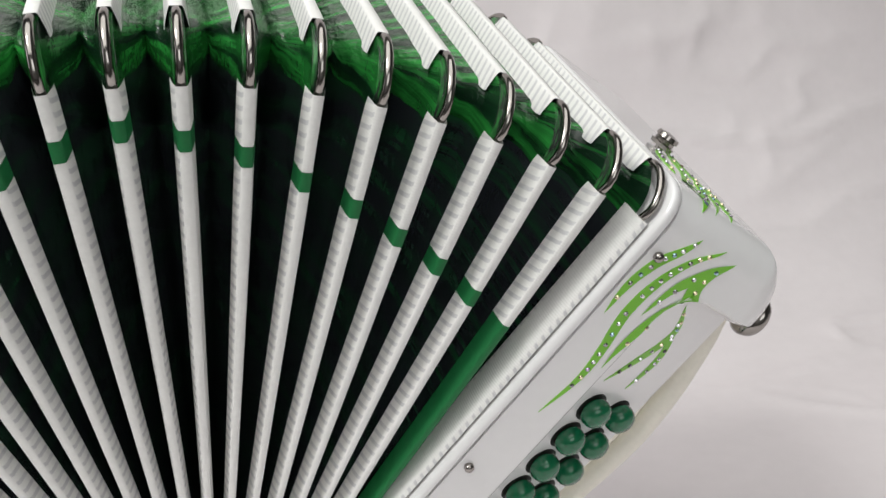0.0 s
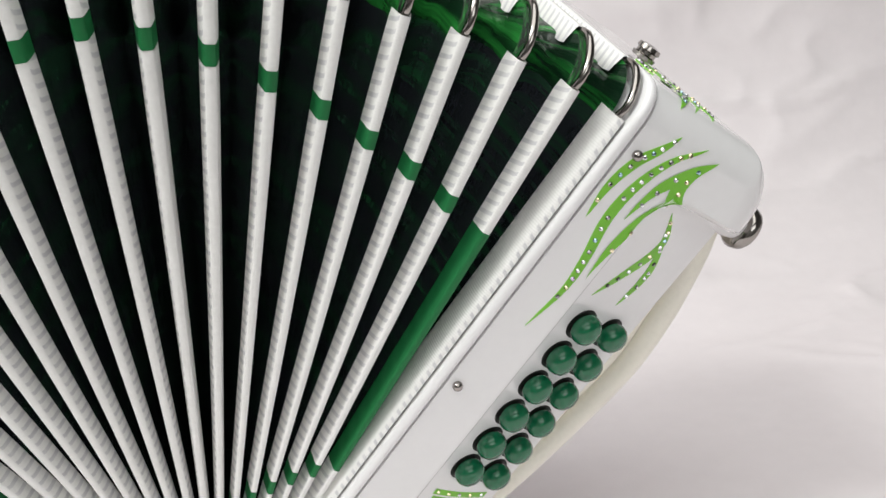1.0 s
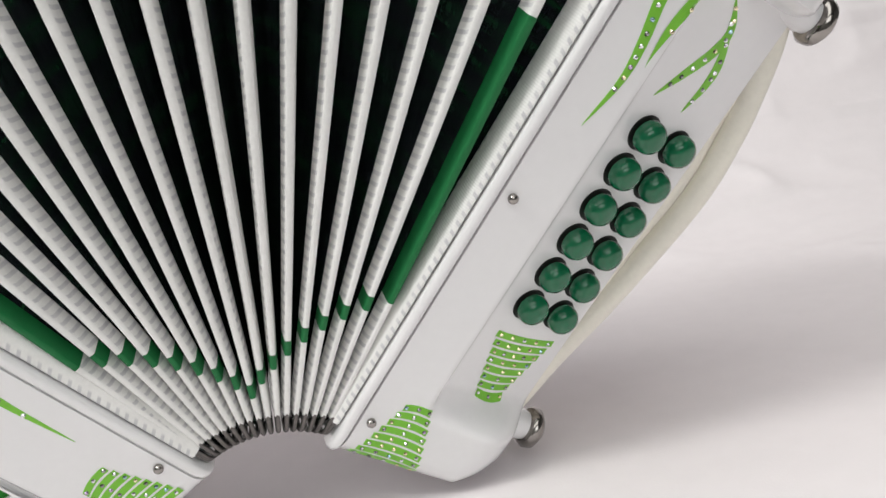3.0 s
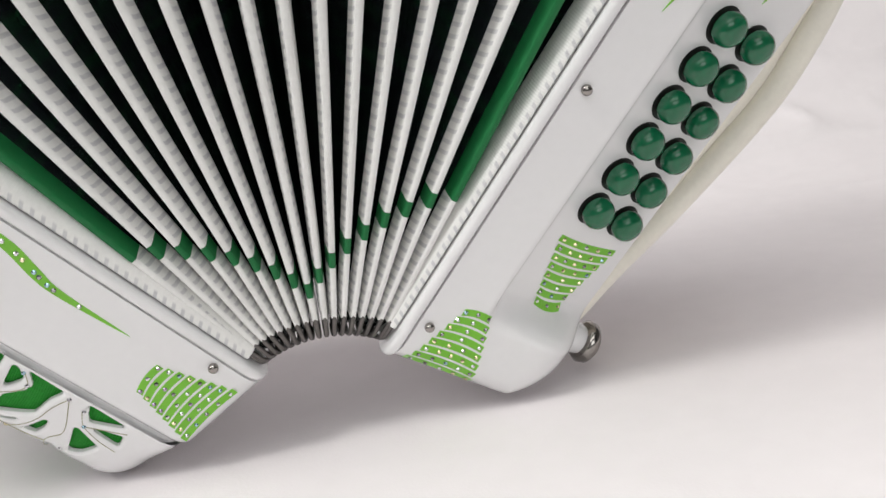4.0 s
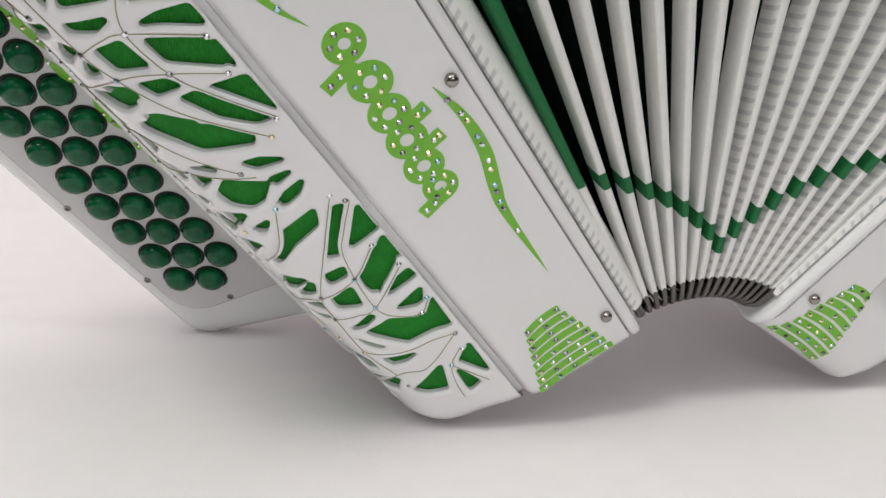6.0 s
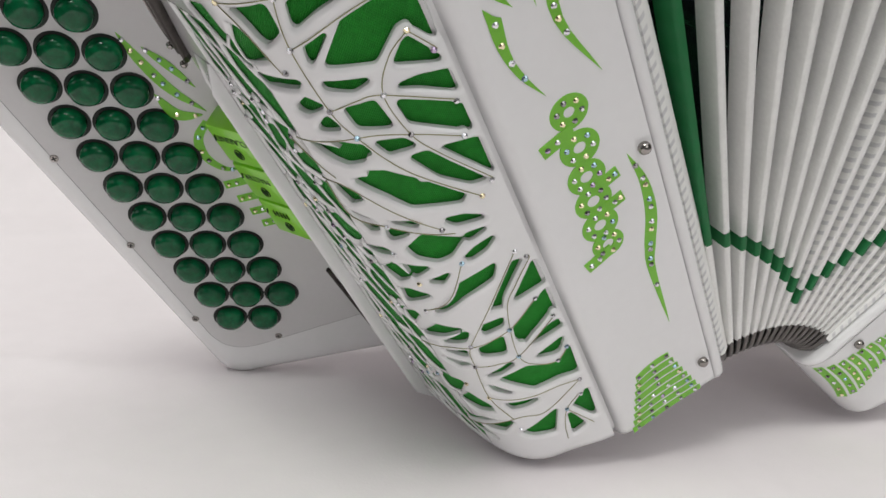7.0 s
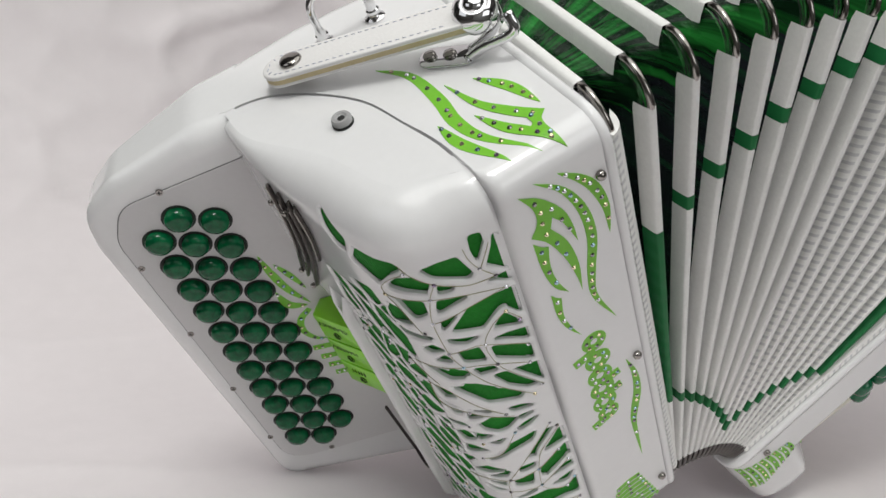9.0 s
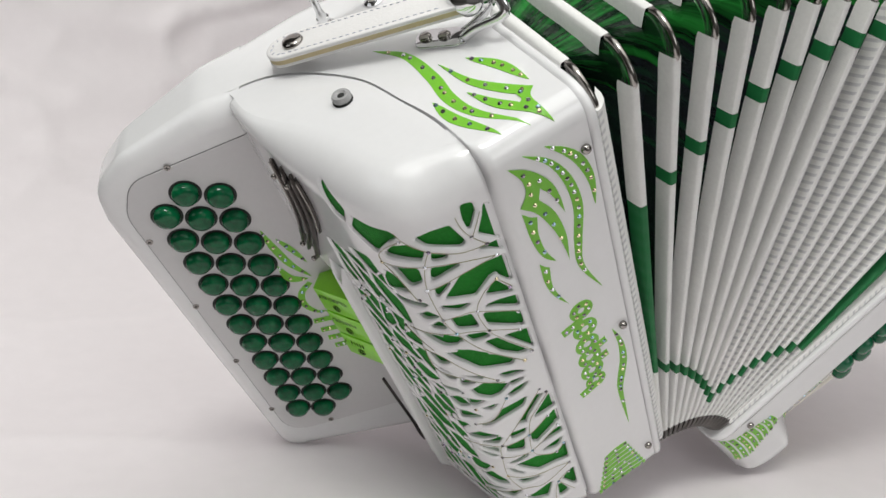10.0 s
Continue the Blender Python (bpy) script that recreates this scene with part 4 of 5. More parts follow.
    bm.from_mesh(me)
    bmesh.ops.recalc_face_normals(bm, faces=bm.faces)
    bm.to_mesh(me)
    bm.free()
    return sharp(me, 34)


grille = part("grille_cover", build_cover(), LACQUER, accordion, "white pierced grille cover with vine-like bars", TREBLE)


def cover_cap(z, name):
    """Lid of the cover, between its round edge and the joint with the case."""
    a = [cover(q, z) for q in np.linspace(0.0, cover_end(z) if z > 0.1 else 0.1225, 40)]
    if z > 0.1:
        b = [(-x - 0.0001, y - 0.0001, z) for x, y in curve_through([(0.0458, 0.021), (0.0472, 0.040), (0.0514, 0.061), (0.0562, 0.0835), (0.0626, 0.0978), (0.0709, 0.1101), (0.0801, 0.1210), (0.0907, 0.1296), (0.1018, 0.1338), (0.1110, 0.1345)], 39)]
    else:
        b = [(-x, y, z) for x, y in curve_through([(0.0465, 0.021), (0.0475, 0.05), (0.062, 0.09), (0.105, 0.098)], 39)]
    verts, faces = [], []
    rows = 6
    for p, r in zip(a, b):
        for k in range(rows + 1):
            f = k / rows
            verts.append((p[0] * (1 - f) + r[0] * f, p[1] * (1 - f) + r[1] * f, z))
    for i in range(len(a) - 1):
        for k in range(rows):
            faces.append((i * 7 + k, i * 7 + k + 1, (i + 1) * 7 + k + 1, (i + 1) * 7 + k))
    base = len(verts)
    down = -0.012 if z > 0.1 else 0.012
    for r in b:
        verts.append((r[0], r[1], z + down))
    for i in range(len(b) - 1):
        faces.append((i * 7 + 6, (i + 1) * 7 + 6, base + i + 1, base + i))
    part(name, sharp(mesh_of(name, verts, faces), 40), LACQUER, grille, "smooth white end of the grille cover")


def cover_rim():
    """A flat bar with two rounded lips down the back edge of the pierced side."""
    verts, faces = [], []
    prof = [(0.1072, 0.0), (0.1076, 0.0030), (0.1084, 0.0046), (0.1094, 0.0050), (0.1103, 0.0042), (0.1112, 0.0034), (0.1200, 0.0016), (0.1208, 0.0024), (0.1216, 0.0022), (0.1222, 0.0)]
    zs = np.linspace(-0.016, 0.196, 60)
    for z in zs:
        grow = min(1.0, (0.197 - z) / 0.012, (z + 0.017) / 0.012)
        for q, h in prof:
            verts.append(cover(q, z, -h * max(0.05, grow)))
    c = len(prof)
    for i in range(len(zs) - 1):
        for k in range(c - 1):
            faces.append((i * c + k, i * c + k + 1, (i + 1) * c + k + 1, (i + 1) * c + k))
    part("cover_rim", sharp(mesh_of("cover_rim", verts, faces), 50), LACQUER, grille, "smooth white raised rim of the grille cover")


cover_rim()
cover_cap(G_TOP, "cover_top")
cover_cap(G_LOW, "cover_bottom")


def sheet_behind():
    verts, uvs, faces = [], [], []
    qs, zs = np.linspace(0.001, 0.118, 50), np.linspace(G_LOW + 0.004, G_TOP - 0.003, 90)
    for q in qs:
        for z in zs:
            verts.append(cover(q, z, 0.0031 - 0.0014 * ease01((q - 0.052) / 0.012)))
            uvs.append((q * 320, z * 320))
    n = len(zs)
    for i in range(len(qs) - 1):
        for j in range(n - 1):
            faces.append((i * n + j, i * n + j + 1, (i + 1) * n + j + 1, (i + 1) * n + j))
    part("grille_cloth", mesh_of("grille_cloth", verts, faces, True, uvs), CLOTH, grille, "bright green woven cloth behind the grille")


sheet_behind()
verts, faces = [], []
back_z = np.linspace(G_LOW + 0.004, G_TOP - 0.004, 60)
for z in back_z:
    e = cover(cover_end(z) - 0.001, z, 0.001)
    verts += [e, (e[0] + 0.006, e[1] + 0.004, z), (e[0] + 0.010, 0.150, z)]
for i in range(len(back_z) - 1):
    for k in range(2):
        faces.append((i * 3 + k, i * 3 + k + 1, (i + 1) * 3 + k + 1, (i + 1) * 3 + k))
part("cover_back", mesh_of("cover_back", verts, faces), LACQUER, grille, "white wall behind the grille cover")

# white backing in the joint between cover and case
part("joint_backing", stack([(-0.0438, 0.0058, 0, 0.013), (-0.0478, 0.0058, 0, 0.013), (-0.0478, 0.030, 0, 0), (-0.0438, 0.030, 0, 0)], G_LOW + 0.001, G_TOP - 0.0015, 0.013), LACQUER, grille, "shaded white joint beside the grille cover")

for v in VINES:
    pts = [cover(max(0.0025, q), z, -0.0001) for q, z in curve_through(v, 8 * len(v))]
    part("pin_line", tube(pts, 0.00017, 5), GOLD_LINE, grille, "fine gold line along a bar")

stone_mesh = []
for mat in STONES:
    me = lathe([(0.00114, 0.0), (0.00114, 0.00015), (0.00066, 0.00080), (0.0002, 0.00083)], 8)
    for p in me.polygons:
        p.use_smooth = False
    me.materials.append(mat)
    stone_mesh.append(me)


def rhinestone(parent, place, normal, size=1.0):
    kind = rng.choices((0, 1, 2, 3, 4), (5, 2.5, 4, 2, 0.5))[0]
    m = stand(place, Vector(normal) + Vector((rng.uniform(-0.12, 0.12), rng.uniform(-0.12, 0.12), rng.uniform(-0.12, 0.12))), rng.uniform(0, 45)) @ Matrix.Diagonal((size, size, size, 1))
    part("rhinestone", stone_mesh[kind], None, parent, "", m)


def cover_normal(q, z):
    a, b, c = Vector(cover(q, z)), Vector(cover(q + 0.0008, z)), Vector(cover(q, z + 0.0008))
    return -(b - a).cross(c - a).normalized()


for q, z in NODES:
    q = max(0.0035, q)
    n = cover_normal(q, z)
    n = n if n.y < 0 else -n
    rhinestone(grille, Vector(cover(q, z)) + n * 0.0001, n, 0.9)

# dark metal slides: thin strips along the side of the cover, bent towards the board
SLIDES = [([(123.2, 267.0), (122.8, 262.0), (125.4, 236.0), (135.0, 212.4), (154.0, 184.0)], 0.0016),
          ([(116.0, 265.0), (118.0, 240.0), (126.0, 215.0), (143.0, 190.0)], 0.0021),
          ([(108.2, 264.0), (110.5, 241.0), (118.0, 219.0), (134.0, 189.6)], 0.0023),
          ([(103.0, 265.0), (102.0, 246.0), (107.5, 226.0)], 0.0011)]
slide_screw = screw_mesh(0.0016, 0.0022, False)
slide_screw.materials.append(STEEL)
for line, wide in SLIDES:
    pts = [cover(q / 1000, z / 1000, -0.0012) for q, z in curve_through(line, 22)]
    part("metal_slide", tube(pts, lambda t, wide=wide: wide * (1 - 0.45 * max(0.0, 0.12 - t) / 0.12), 6, flat=0.55), DARK_STEEL, grille, "dark metal slide strip")
    edge = [Vector(p) + Vector((-0.0012, -0.0006, 0)) for p in pts[1:]]
    part("slide_edge", tube(edge, 0.00045, 5), STEEL, grille, "bright steel line along the slide edge")
for q, z in ((124.5, 256.5), (114.0, 255.5), (146.0, 192.0), (136.5, 187.5)):
    part("slide_screw", slide_screw, None, grille, "", stand(cover(q / 1000, z / 1000, -0.0024), (-1, -0.4, 0)))
catch = [board(-0.0030 - 0.0055 * (1 - t), -0.008 + 0.074 * t, 0.0205 + 0.002 * (1 - t)) for t in np.linspace(0, 1, 14)]
part("metal_catch", tube(catch, lambda t: 0.0013 + 0.0009 * max(0.0, math.sin(9.5 * t + 0.6)) * (t < 0.6), 6, flat=0.7), DARK_STEEL, grille, "dark ragged metal catch")


# register switches
def tab(z):
    """A lever that leans from the fingerboard up to the cover; z is its upper edge."""
    h = 0.0205
    bm = bmesh.new()
    face = [(0.0097, 0.0110), (-0.0105, 0.0290)]
    foot = [(0.0050, 0.0008), (-0.0105, 0.0008)]
    cor = []
    for zz, grow in ((z, 0.0), (z - h, 0.0)):
        cor.append([bm.verts.new(board(p, zz, d)) for p, d in (face[0], face[1], foot[1], foot[0])])
    bm.faces.new(cor[0])
    bm.faces.new(list(reversed(cor[1])))
    for k in range(4):
        bm.faces.new((cor[0][k], cor[1][k], cor[1][(k + 1) % 4], cor[0][(k + 1) % 4]))
    bmesh.ops.recalc_face_normals(bm, faces=bm.faces)
    bmesh.ops.bevel(bm, geom=list(bm.edges), offset=0.0009, segments=2, affect="EDGES", profile=0.5)
    me = bpy.data.meshes.new("tab")
    bm.to_mesh(me)
    bm.free()
    return sharp(me, 40)


def lettering(text, size):
    """A mesh of the built-in letters, centred, lying in x and y."""
    cu = bpy.data.curves.new("letters", "FONT")
    cu.body, cu.size, cu.align_x, cu.align_y, cu.extrude, cu.resolution_u = text, size, "CENTER", "CENTER", 0.00003, 3
    ob = bpy.data.objects.new("letters", cu)
    scene.collection.objects.link(ob)
    me = bpy.data.meshes.new_from_object(ob.evaluated_get(bpy.context.evaluated_depsgraph_get()))
    bpy.data.objects.remove(ob)
    return me


for z, word in ((0.1540, "CLARINET"), (0.1320, "MASTER"), (0.1100, "")):
    lever = part("register_switch", tab(z), TAB, fingerboard, "bright lime green register switch")
    a, b = Vector(board(0.0097, z, 0.0110)), Vector(board(-0.0105, z, 0.0290))
    along = (a - b).normalized()
    down = Vector((0, 0, -1))
    out = along.cross(down).normalized()
    if out.dot(BOARD_OUT) < 0:
        out = -out

    def on_face(s, low, lift=0.00022):
        return a + (b - a) * s + down * low + out * lift
    frame_m = Matrix((along, down, along.cross(down))).transposed().to_4x4()
    if word:
        ink = lettering(word, 0.0046)
        m = frame_m.copy()
        m.translation = on_face(0.45, 0.0062)
        part("lettering", ink, INK, fingerboard, "dark printed word on the switch", m)
    else:
        for s in (0.28, 0.36, 0.44, 0.52, 0.60):
            pts = [on_face(s, 0.0046), on_face(s, 0.0080)]
            part("printed_bar", tube(pts, 0.0006, 4, flat=0.2), INK, fingerboard)
    circle = [on_face(0.45 + 0.085 * math.cos(t), 0.0140 + 0.0026 * math.sin(t)) for t in np.linspace(0, 2 * math.pi, 20, endpoint=False)]
    part("printed_ring", tube(circle, 0.00028, 4, closed=True), INK, fingerboard)
    for dx in (-0.03, 0.03):
        part("printed_bar", tube([on_face(0.45 + dx, 0.0125), on_face(0.45 + dx, 0.0155)], 0.0006, 4, flat=0.3), INK, fingerboard)
    part("printed_arrow", tube([on_face(0.12, 0.0050), on_face(0.07, 0.0080)], 0.0007, 4, flat=0.3), INK, fingerboard)


# ---- bass end ----
B_LOW, B_TOP, B_OUT, B_IN, B_BACK = -0.0285, 0.2805, 0.0805, -0.0048, 0.178


def ease(s):
    s = min(1.0, max(0.0, s))
    return s * s * (3 - 2 * s)


def bass_edge(z):
    """How far out the case reaches at height z: round outer corners."""
    r = 0.030
    for d in (z - B_LOW, B_TOP - z):
        if d < r:
            return B_OUT - r + math.sqrt(max(0.0, r * r - (r - d) ** 2))
    return B_OUT


RIM = 0.017


def bass_face(x, z):
    """The front of the bass case: flat by the bellows, scooped where the buttons stand, full at both ends."""
    lobe = 0.0
    r = 0.024
    e = bass_edge(z) - x
    if e < r:
        lobe = r - math.sqrt(max(0.0, r * r - (r - max(e, 0)) ** 2))
    for d in (z - B_LOW, B_TOP - z):
        if d < RIM:
            lobe = max(lobe, RIM - math.sqrt(max(0.0, RIM ** 2 - (RIM - d) ** 2)))
    scoop = 0.0085 + 0.36 * (x - 0.027)
    dx, dz, bend = x - 0.0215, 0.2470 - z, 0.017
    inner = bend - math.hypot(bend - dx, bend - dz) if dx < bend and dz < bend else min(dx, dz)
    m = ease((z - 0.008) / 0.019) * ease(inner / 0.0055)
    return FRONT_Y + lobe * (1 - m) + scoop * m


def build_bass_body():
    nx, nz = 80, 170
    zs = [B_LOW + (B_TOP - B_LOW) * (0.5 - 0.5 * math.cos(math.pi * j / nz)) for j in range(nz + 1)]
    verts, faces = [], []
    for z in zs:
        e = bass_edge(z)
        for i in range(nx + 1):
            u = i / nx
            x = B_IN + (e - B_IN) * (1 - (1 - u) ** 1.35)
            verts.append((x, bass_face(x, z), z))
    w = nx + 1
    for j in range(nz):
        for i in range(nx):
            faces.append((j * w + i, j * w + i + 1, (j + 1) * w + i + 1, (j + 1) * w + i))
    rim = [i for i in range(w)] + [j * w + nx for j in range(1, nz + 1)] + [nz * w + i for i in range(nx - 1, -1, -1)] + [j * w for j in range(nz - 1, 0, -1)]
    base = len(verts)
    for i in rim:
        verts.append((verts[i][0], B_BACK, verts[i][2]))
    n = len(rim)
    for i in range(n):
        faces.append((rim[i], rim[(i + 1) % n], base + (i + 1) % n, base + i))
    faces.append(tuple(base + i for i in range(n)))
    return sharp(mesh_of("bass_body", verts, faces), 40)


bass_body = part("bass_body", build_bass_body(), LACQUER, accordion, "glossy white lacquered bass case with a scooped button panel", BASS)
frame_ribbon(1, bass_body, 0.262, 0.5)
end_frame(1, bass_body, "white frame moulding of the bass end", -0.0278)
for z in (-0.0007, 0.1260, 0.2532):
    part("case_screw", ball_screw, STEEL, bass_body, "round polished steel screw head", stand((0.0004, FRONT_Y + 0.0015, z), (0, -1, 0)))

bass_dome = [(0.0056, -0.001), (0.0056, 0.0026), (0.0074, 0.0030), (0.0077, 0.0048), (0.0073, 0.0072), (0.0060, 0.0092), (0.0040, 0.0104), (0.0010, 0.0108)]
bass_mesh = lathe(bass_dome, 24)
bass_mesh.materials.append(BASS_BUTTON)
# black disc for the shade round the stem, as no hole is sunk
bass_hole_shade = lathe([(0.0085, -0.001), (0.0085, 0.0003), (0.0079, 0.0004)], 24)
bass_hole_shade.materials.append(BLACK)
PANEL_OUT = Vector((0.36, -1, 0)).normalized()
for x, top, step in ((0.0448, 0.1724, 0.01884), (0.0657, 0.1716, 0.0191)):
    for i in range(6):
        z = top - step * i
        xs = x - 0.0015
        foot = Vector((xs, bass_face(xs, z), z))
        part("bass_hole_shade", bass_hole_shade, BLACK, bass_body, "black disc painting the shade in the button hole", stand(foot, PANEL_OUT))
        part("bass_button", bass_mesh, BASS_BUTTON, bass_body, "glossy green round bass button", stand(foot - PANEL_OUT * 0.001, PANEL_OUT))


def band(path, width_vec, thick):
    """A strap of even thickness along a path, its width along width_vec, with soft edges."""
    pts = [Vector(p) for p in path]
    w = Vector(width_vec)
    turn = [math.radians(a) for a in (-90, -65, -40, -15, 15, 40, 65, 90)]
    prof = [(thick * 0.6 / w.length * (1 - math.cos(t)), 0.6 * math.sin(t)) for t in turn]
    prof = [(1 - s, d) for s, d in reversed(prof)] + prof
    verts, faces = [], []
    for i, p in enumerate(pts):
        t = (pts[min(i + 1, len(pts) - 1)] - pts[max(i - 1, 0)]).normalized()
        nrm = t.cross(w).normalized()
        for s, d in prof:
            verts.append(p + w * s + nrm * (d * thick))
    c = len(prof)
    for i in range(len(pts) - 1):
        for k in range(c):
            faces.append((i * c + k, i * c + (k + 1) % c, (i + 1) * c + (k + 1) % c, (i + 1) * c + k))
    faces += [tuple(range(c)), tuple((len(pts) - 1) * c + k for k in range(c - 1, -1, -1))]
    return sharp(mesh_of("band", verts, faces), 45)


OUTER = [(0.0800, 0.242), (0.0870, 0.226), (0.0925, 0.207), (0.0965, 0.190), (0.0998, 0.165), (0.0997, 0.145), (0.0973, 0.120), (0.0925, 0.083), (0.0860, 0.046), (0.0830, 0.020), (0.0805, 0.010)]
strap_line = curve_through([(x - 0.0027, 0.0296, z) for x, z in OUTER], 40)
hand_strap = part("hand_strap", band(strap_line, (0, 0.080, 0), 0.0098), STRAP, accordion, "cream white padded leather hand strap", BASS)
pad_line = curve_through([(max(0.0830, x - 0.0135), 0.0350, z) for x, z in OUTER[1:-1]], 40)
part("strap_padding", band(pad_line, (0, 0.070, 0), 0.0100), STRAP, hand_strap, "soft cream padding under the strap")
stud_mesh = lathe([(0.0052, -0.012), (0.0056, 0.0), (0.0095, 0.001), (0.0112, 0.0035), (0.0108, 0.0065), (0.0080, 0.0090), (0.0030, 0.0100)], 24)
stud_mesh.materials.append(STEEL)
neck_mesh = lathe([(0.0085, -0.022), (0.0085, -0.004), (0.0078, 0.0005), (0.005, 0.0006)], 20)
neck_mesh.materials.append(LACQUER)
for z, x in ((0.006, 0.0900), (0.2465, 0.0880)):
    stud = part("strap_stud", stud_mesh, STEEL, accordion, "polished steel strap stud", BASS @ stand((x, 0.032, z), (1, 0, 0)))
    part("stud_neck", neck_mesh, LACQUER, stud, "white collar under the stud")
pin_mesh = lathe([(0.0022, -0.003), (0.0022, 0.002), (0.0058, 0.0022), (0.0062, 0.004), (0.0050, 0.0046), (0.0050, 0.0062), (0.0060, 0.0068), (0.0056, 0.0088), (0.0020, 0.0095)], 20)
pin_mesh.materials.append(STEEL)
part("strap_pin", pin_mesh, STEEL, bass_body, "turned steel strap pin", stand((0.0196, 0.076, B_TOP - 0.001), (0, 0, 1)))


# ---- lime foil ornaments, in millimetres on the face they lie on ----
def foil(parent, centre, width, place, order=0, blunt=0.0, label="lime green foil flourish", stones=6.2, n=22):
    """A tapered leaf along its centre line. place(u, v, lift) lays it on a face. blunt: how full its first end is."""
    pts = curve_through(centre, n)
    lift = 0.00022 + 0.00005 * order
    verts, faces = [], []
    for i, p in enumerate(pts):
        t = pts[min(i + 1, n)] - pts[max(i - 1, 0)]
        t = t / (np.linalg.norm(t) + 1e-9)
        s = i / n
        w = width / 2 * (math.sin(math.pi * (0.5 * blunt + s * (1 - 0.5 * blunt))) ** 0.85 + 0.02)
        side = np.array([-t[1], t[0]]) * w
        a, b = p + side, p - side
        verts += [place(a[0] / 1000, a[1] / 1000, -0.0001), place(a[0] / 1000, a[1] / 1000, lift), place(p[0] / 1000, p[1] / 1000, lift), place(b[0] / 1000, b[1] / 1000, lift), place(b[0] / 1000, b[1] / 1000, -0.0001)]
    for i in range(n):
        for k in range(4):
            faces.append((i * 5 + k, i * 5 + k + 1, i * 5 + k + 6, i * 5 + k + 5))
    part("foil_leaf", mesh_of("foil_leaf", verts, faces, False), LIME, parent, label)
    if not stones:
        return
    length = sum(np.linalg.norm(b - a) for a, b in zip(pts[:-1], pts[1:]))
    count = max(2, int(length / stones))
    for k in range(count):
        s = 0.12 + 0.76 * k / max(1, count - 1)
        p = pts[int(s * n)]
        set_stone(parent, p[0] / 1000, p[1] / 1000, place, lift)


def set_stone(parent, u, v, place, lift, size=1.0):
    a, b, c = Vector(place(u, v, lift)), Vector(place(u + 0.001, v, lift)), Vector(place(u, v + 0.001, lift))
    out = Vector(place(u, v, lift + 0.001)) - a
    n = (b - a).cross(c - a).normalized()
    rhinestone(parent, a, n if n.dot(out) > 0 else -n, size)


def foil_bars(parent, small, big, place, count=8, bow=1.3):
    """A fan of curved bars between a short end and a long one."""
    s0, s1, b0, b1 = (np.array(p, float) for p in (*small, *big))
    deep = np.linalg.norm((b0 + b1) / 2 - (s0 + s1) / 2)
    back = ((s0 + s1) / 2 - (b0 + b1) / 2) / deep
    for k in range(count):
        f = (k + 0.5) / count
        half = 0.36 * deep / count
        a, b = s0 + (b0 - s0) * f, s1 + (b1 - s1) * f
        verts, faces = [], []
        n = 10
        for i in range(n + 1):
            u = i / n
            mid = a + (b - a) * u + back * (bow * 4 * u * (1 - u) - bow * 0.5)
            lo, hi = mid - back * half, mid + back * half
            for q, lift in ((lo, -0.0001), (lo, 0.00024), (hi, 0.00024), (hi, -0.0001)):
                verts.append(place(q[0] / 1000, q[1] / 1000, lift))
        for i in range(n):
            for j in range(3):
                faces.append((i * 4 + j, i * 4 + j + 1, i * 4 + j + 5, i * 4 + j + 4))
        part("foil_bar", mesh_of("foil_bar", verts, faces, False), LIME, parent, "lime green foil bar")
        many = 3 + (2 * k) // count if np.linalg.norm(b - a) < 30 else 5
        for i in range(many):
            u = 0.08 + 0.84 * i / (many - 1)
            mid = a + (b - a) * u + back * (bow * 4 * u * (1 - u) - bow * 0.5)
            set_stone(parent, mid[0] / 1000, mid[1] / 1000, place, 0.00024, 0.95)


def on_treble(u, v, lift):
    return (-u, FRONT_Y - lift, v)


def rim_drop(v, round_=0.012):
    """How far a top face has fallen at v, near its rounded front rim."""
    f = min(1.0, max(0.0, (v - FRONT_Y) / round_))
    return round_ * (1 - math.sqrt(1 - (1 - f) ** 2))


def on_treble_top(u, v, lift):
    d = rim_drop(v)
    return (-u, v - lift * d / 0.012, T_TOP - d + lift)


def on_bass(u, v, lift):
    return (u, bass_face(u, v) - lift, v)


def on_bass_top(u, v, lift):
    v += 0.004
    d = rim_drop(v, RIM)
    return (u, v - lift * d / RIM, B_TOP - d + lift)


def on_board(u, v, lift):
    return board(u, v, 0.0007 + lift)


def foil_patch(parent, runs, place, order, stones, label="lime green foil flame"):
    """A filled outline of curved runs that meet in points."""
    line = []
    for run in runs:
        line += [tuple(p) for p in curve_through(run, 3 * len(run))[:-1]]
    bm = bmesh.new()
    bm.faces.new([bm.verts.new((u, v, 0)) for u, v in line])
    bm.normal_update()
    bmesh.ops.triangulate(bm, faces=bm.faces[:], ngon_method="EAR_CLIP")
    bmesh.ops.subdivide_edges(bm, edges=bm.edges[:], cuts=3, use_grid_fill=True)
    lift = 0.00022 + 0.00005 * order
    for v in bm.verts:
        v.co = place(v.co.x / 1000, v.co.y / 1000, lift)
    bmesh.ops.recalc_face_normals(bm, faces=bm.faces)
    part("foil_leaf", bm, LIME, parent, label)
    for u, v in stones:
        set_stone(parent, u / 1000, v / 1000, place, lift + 0.00002)


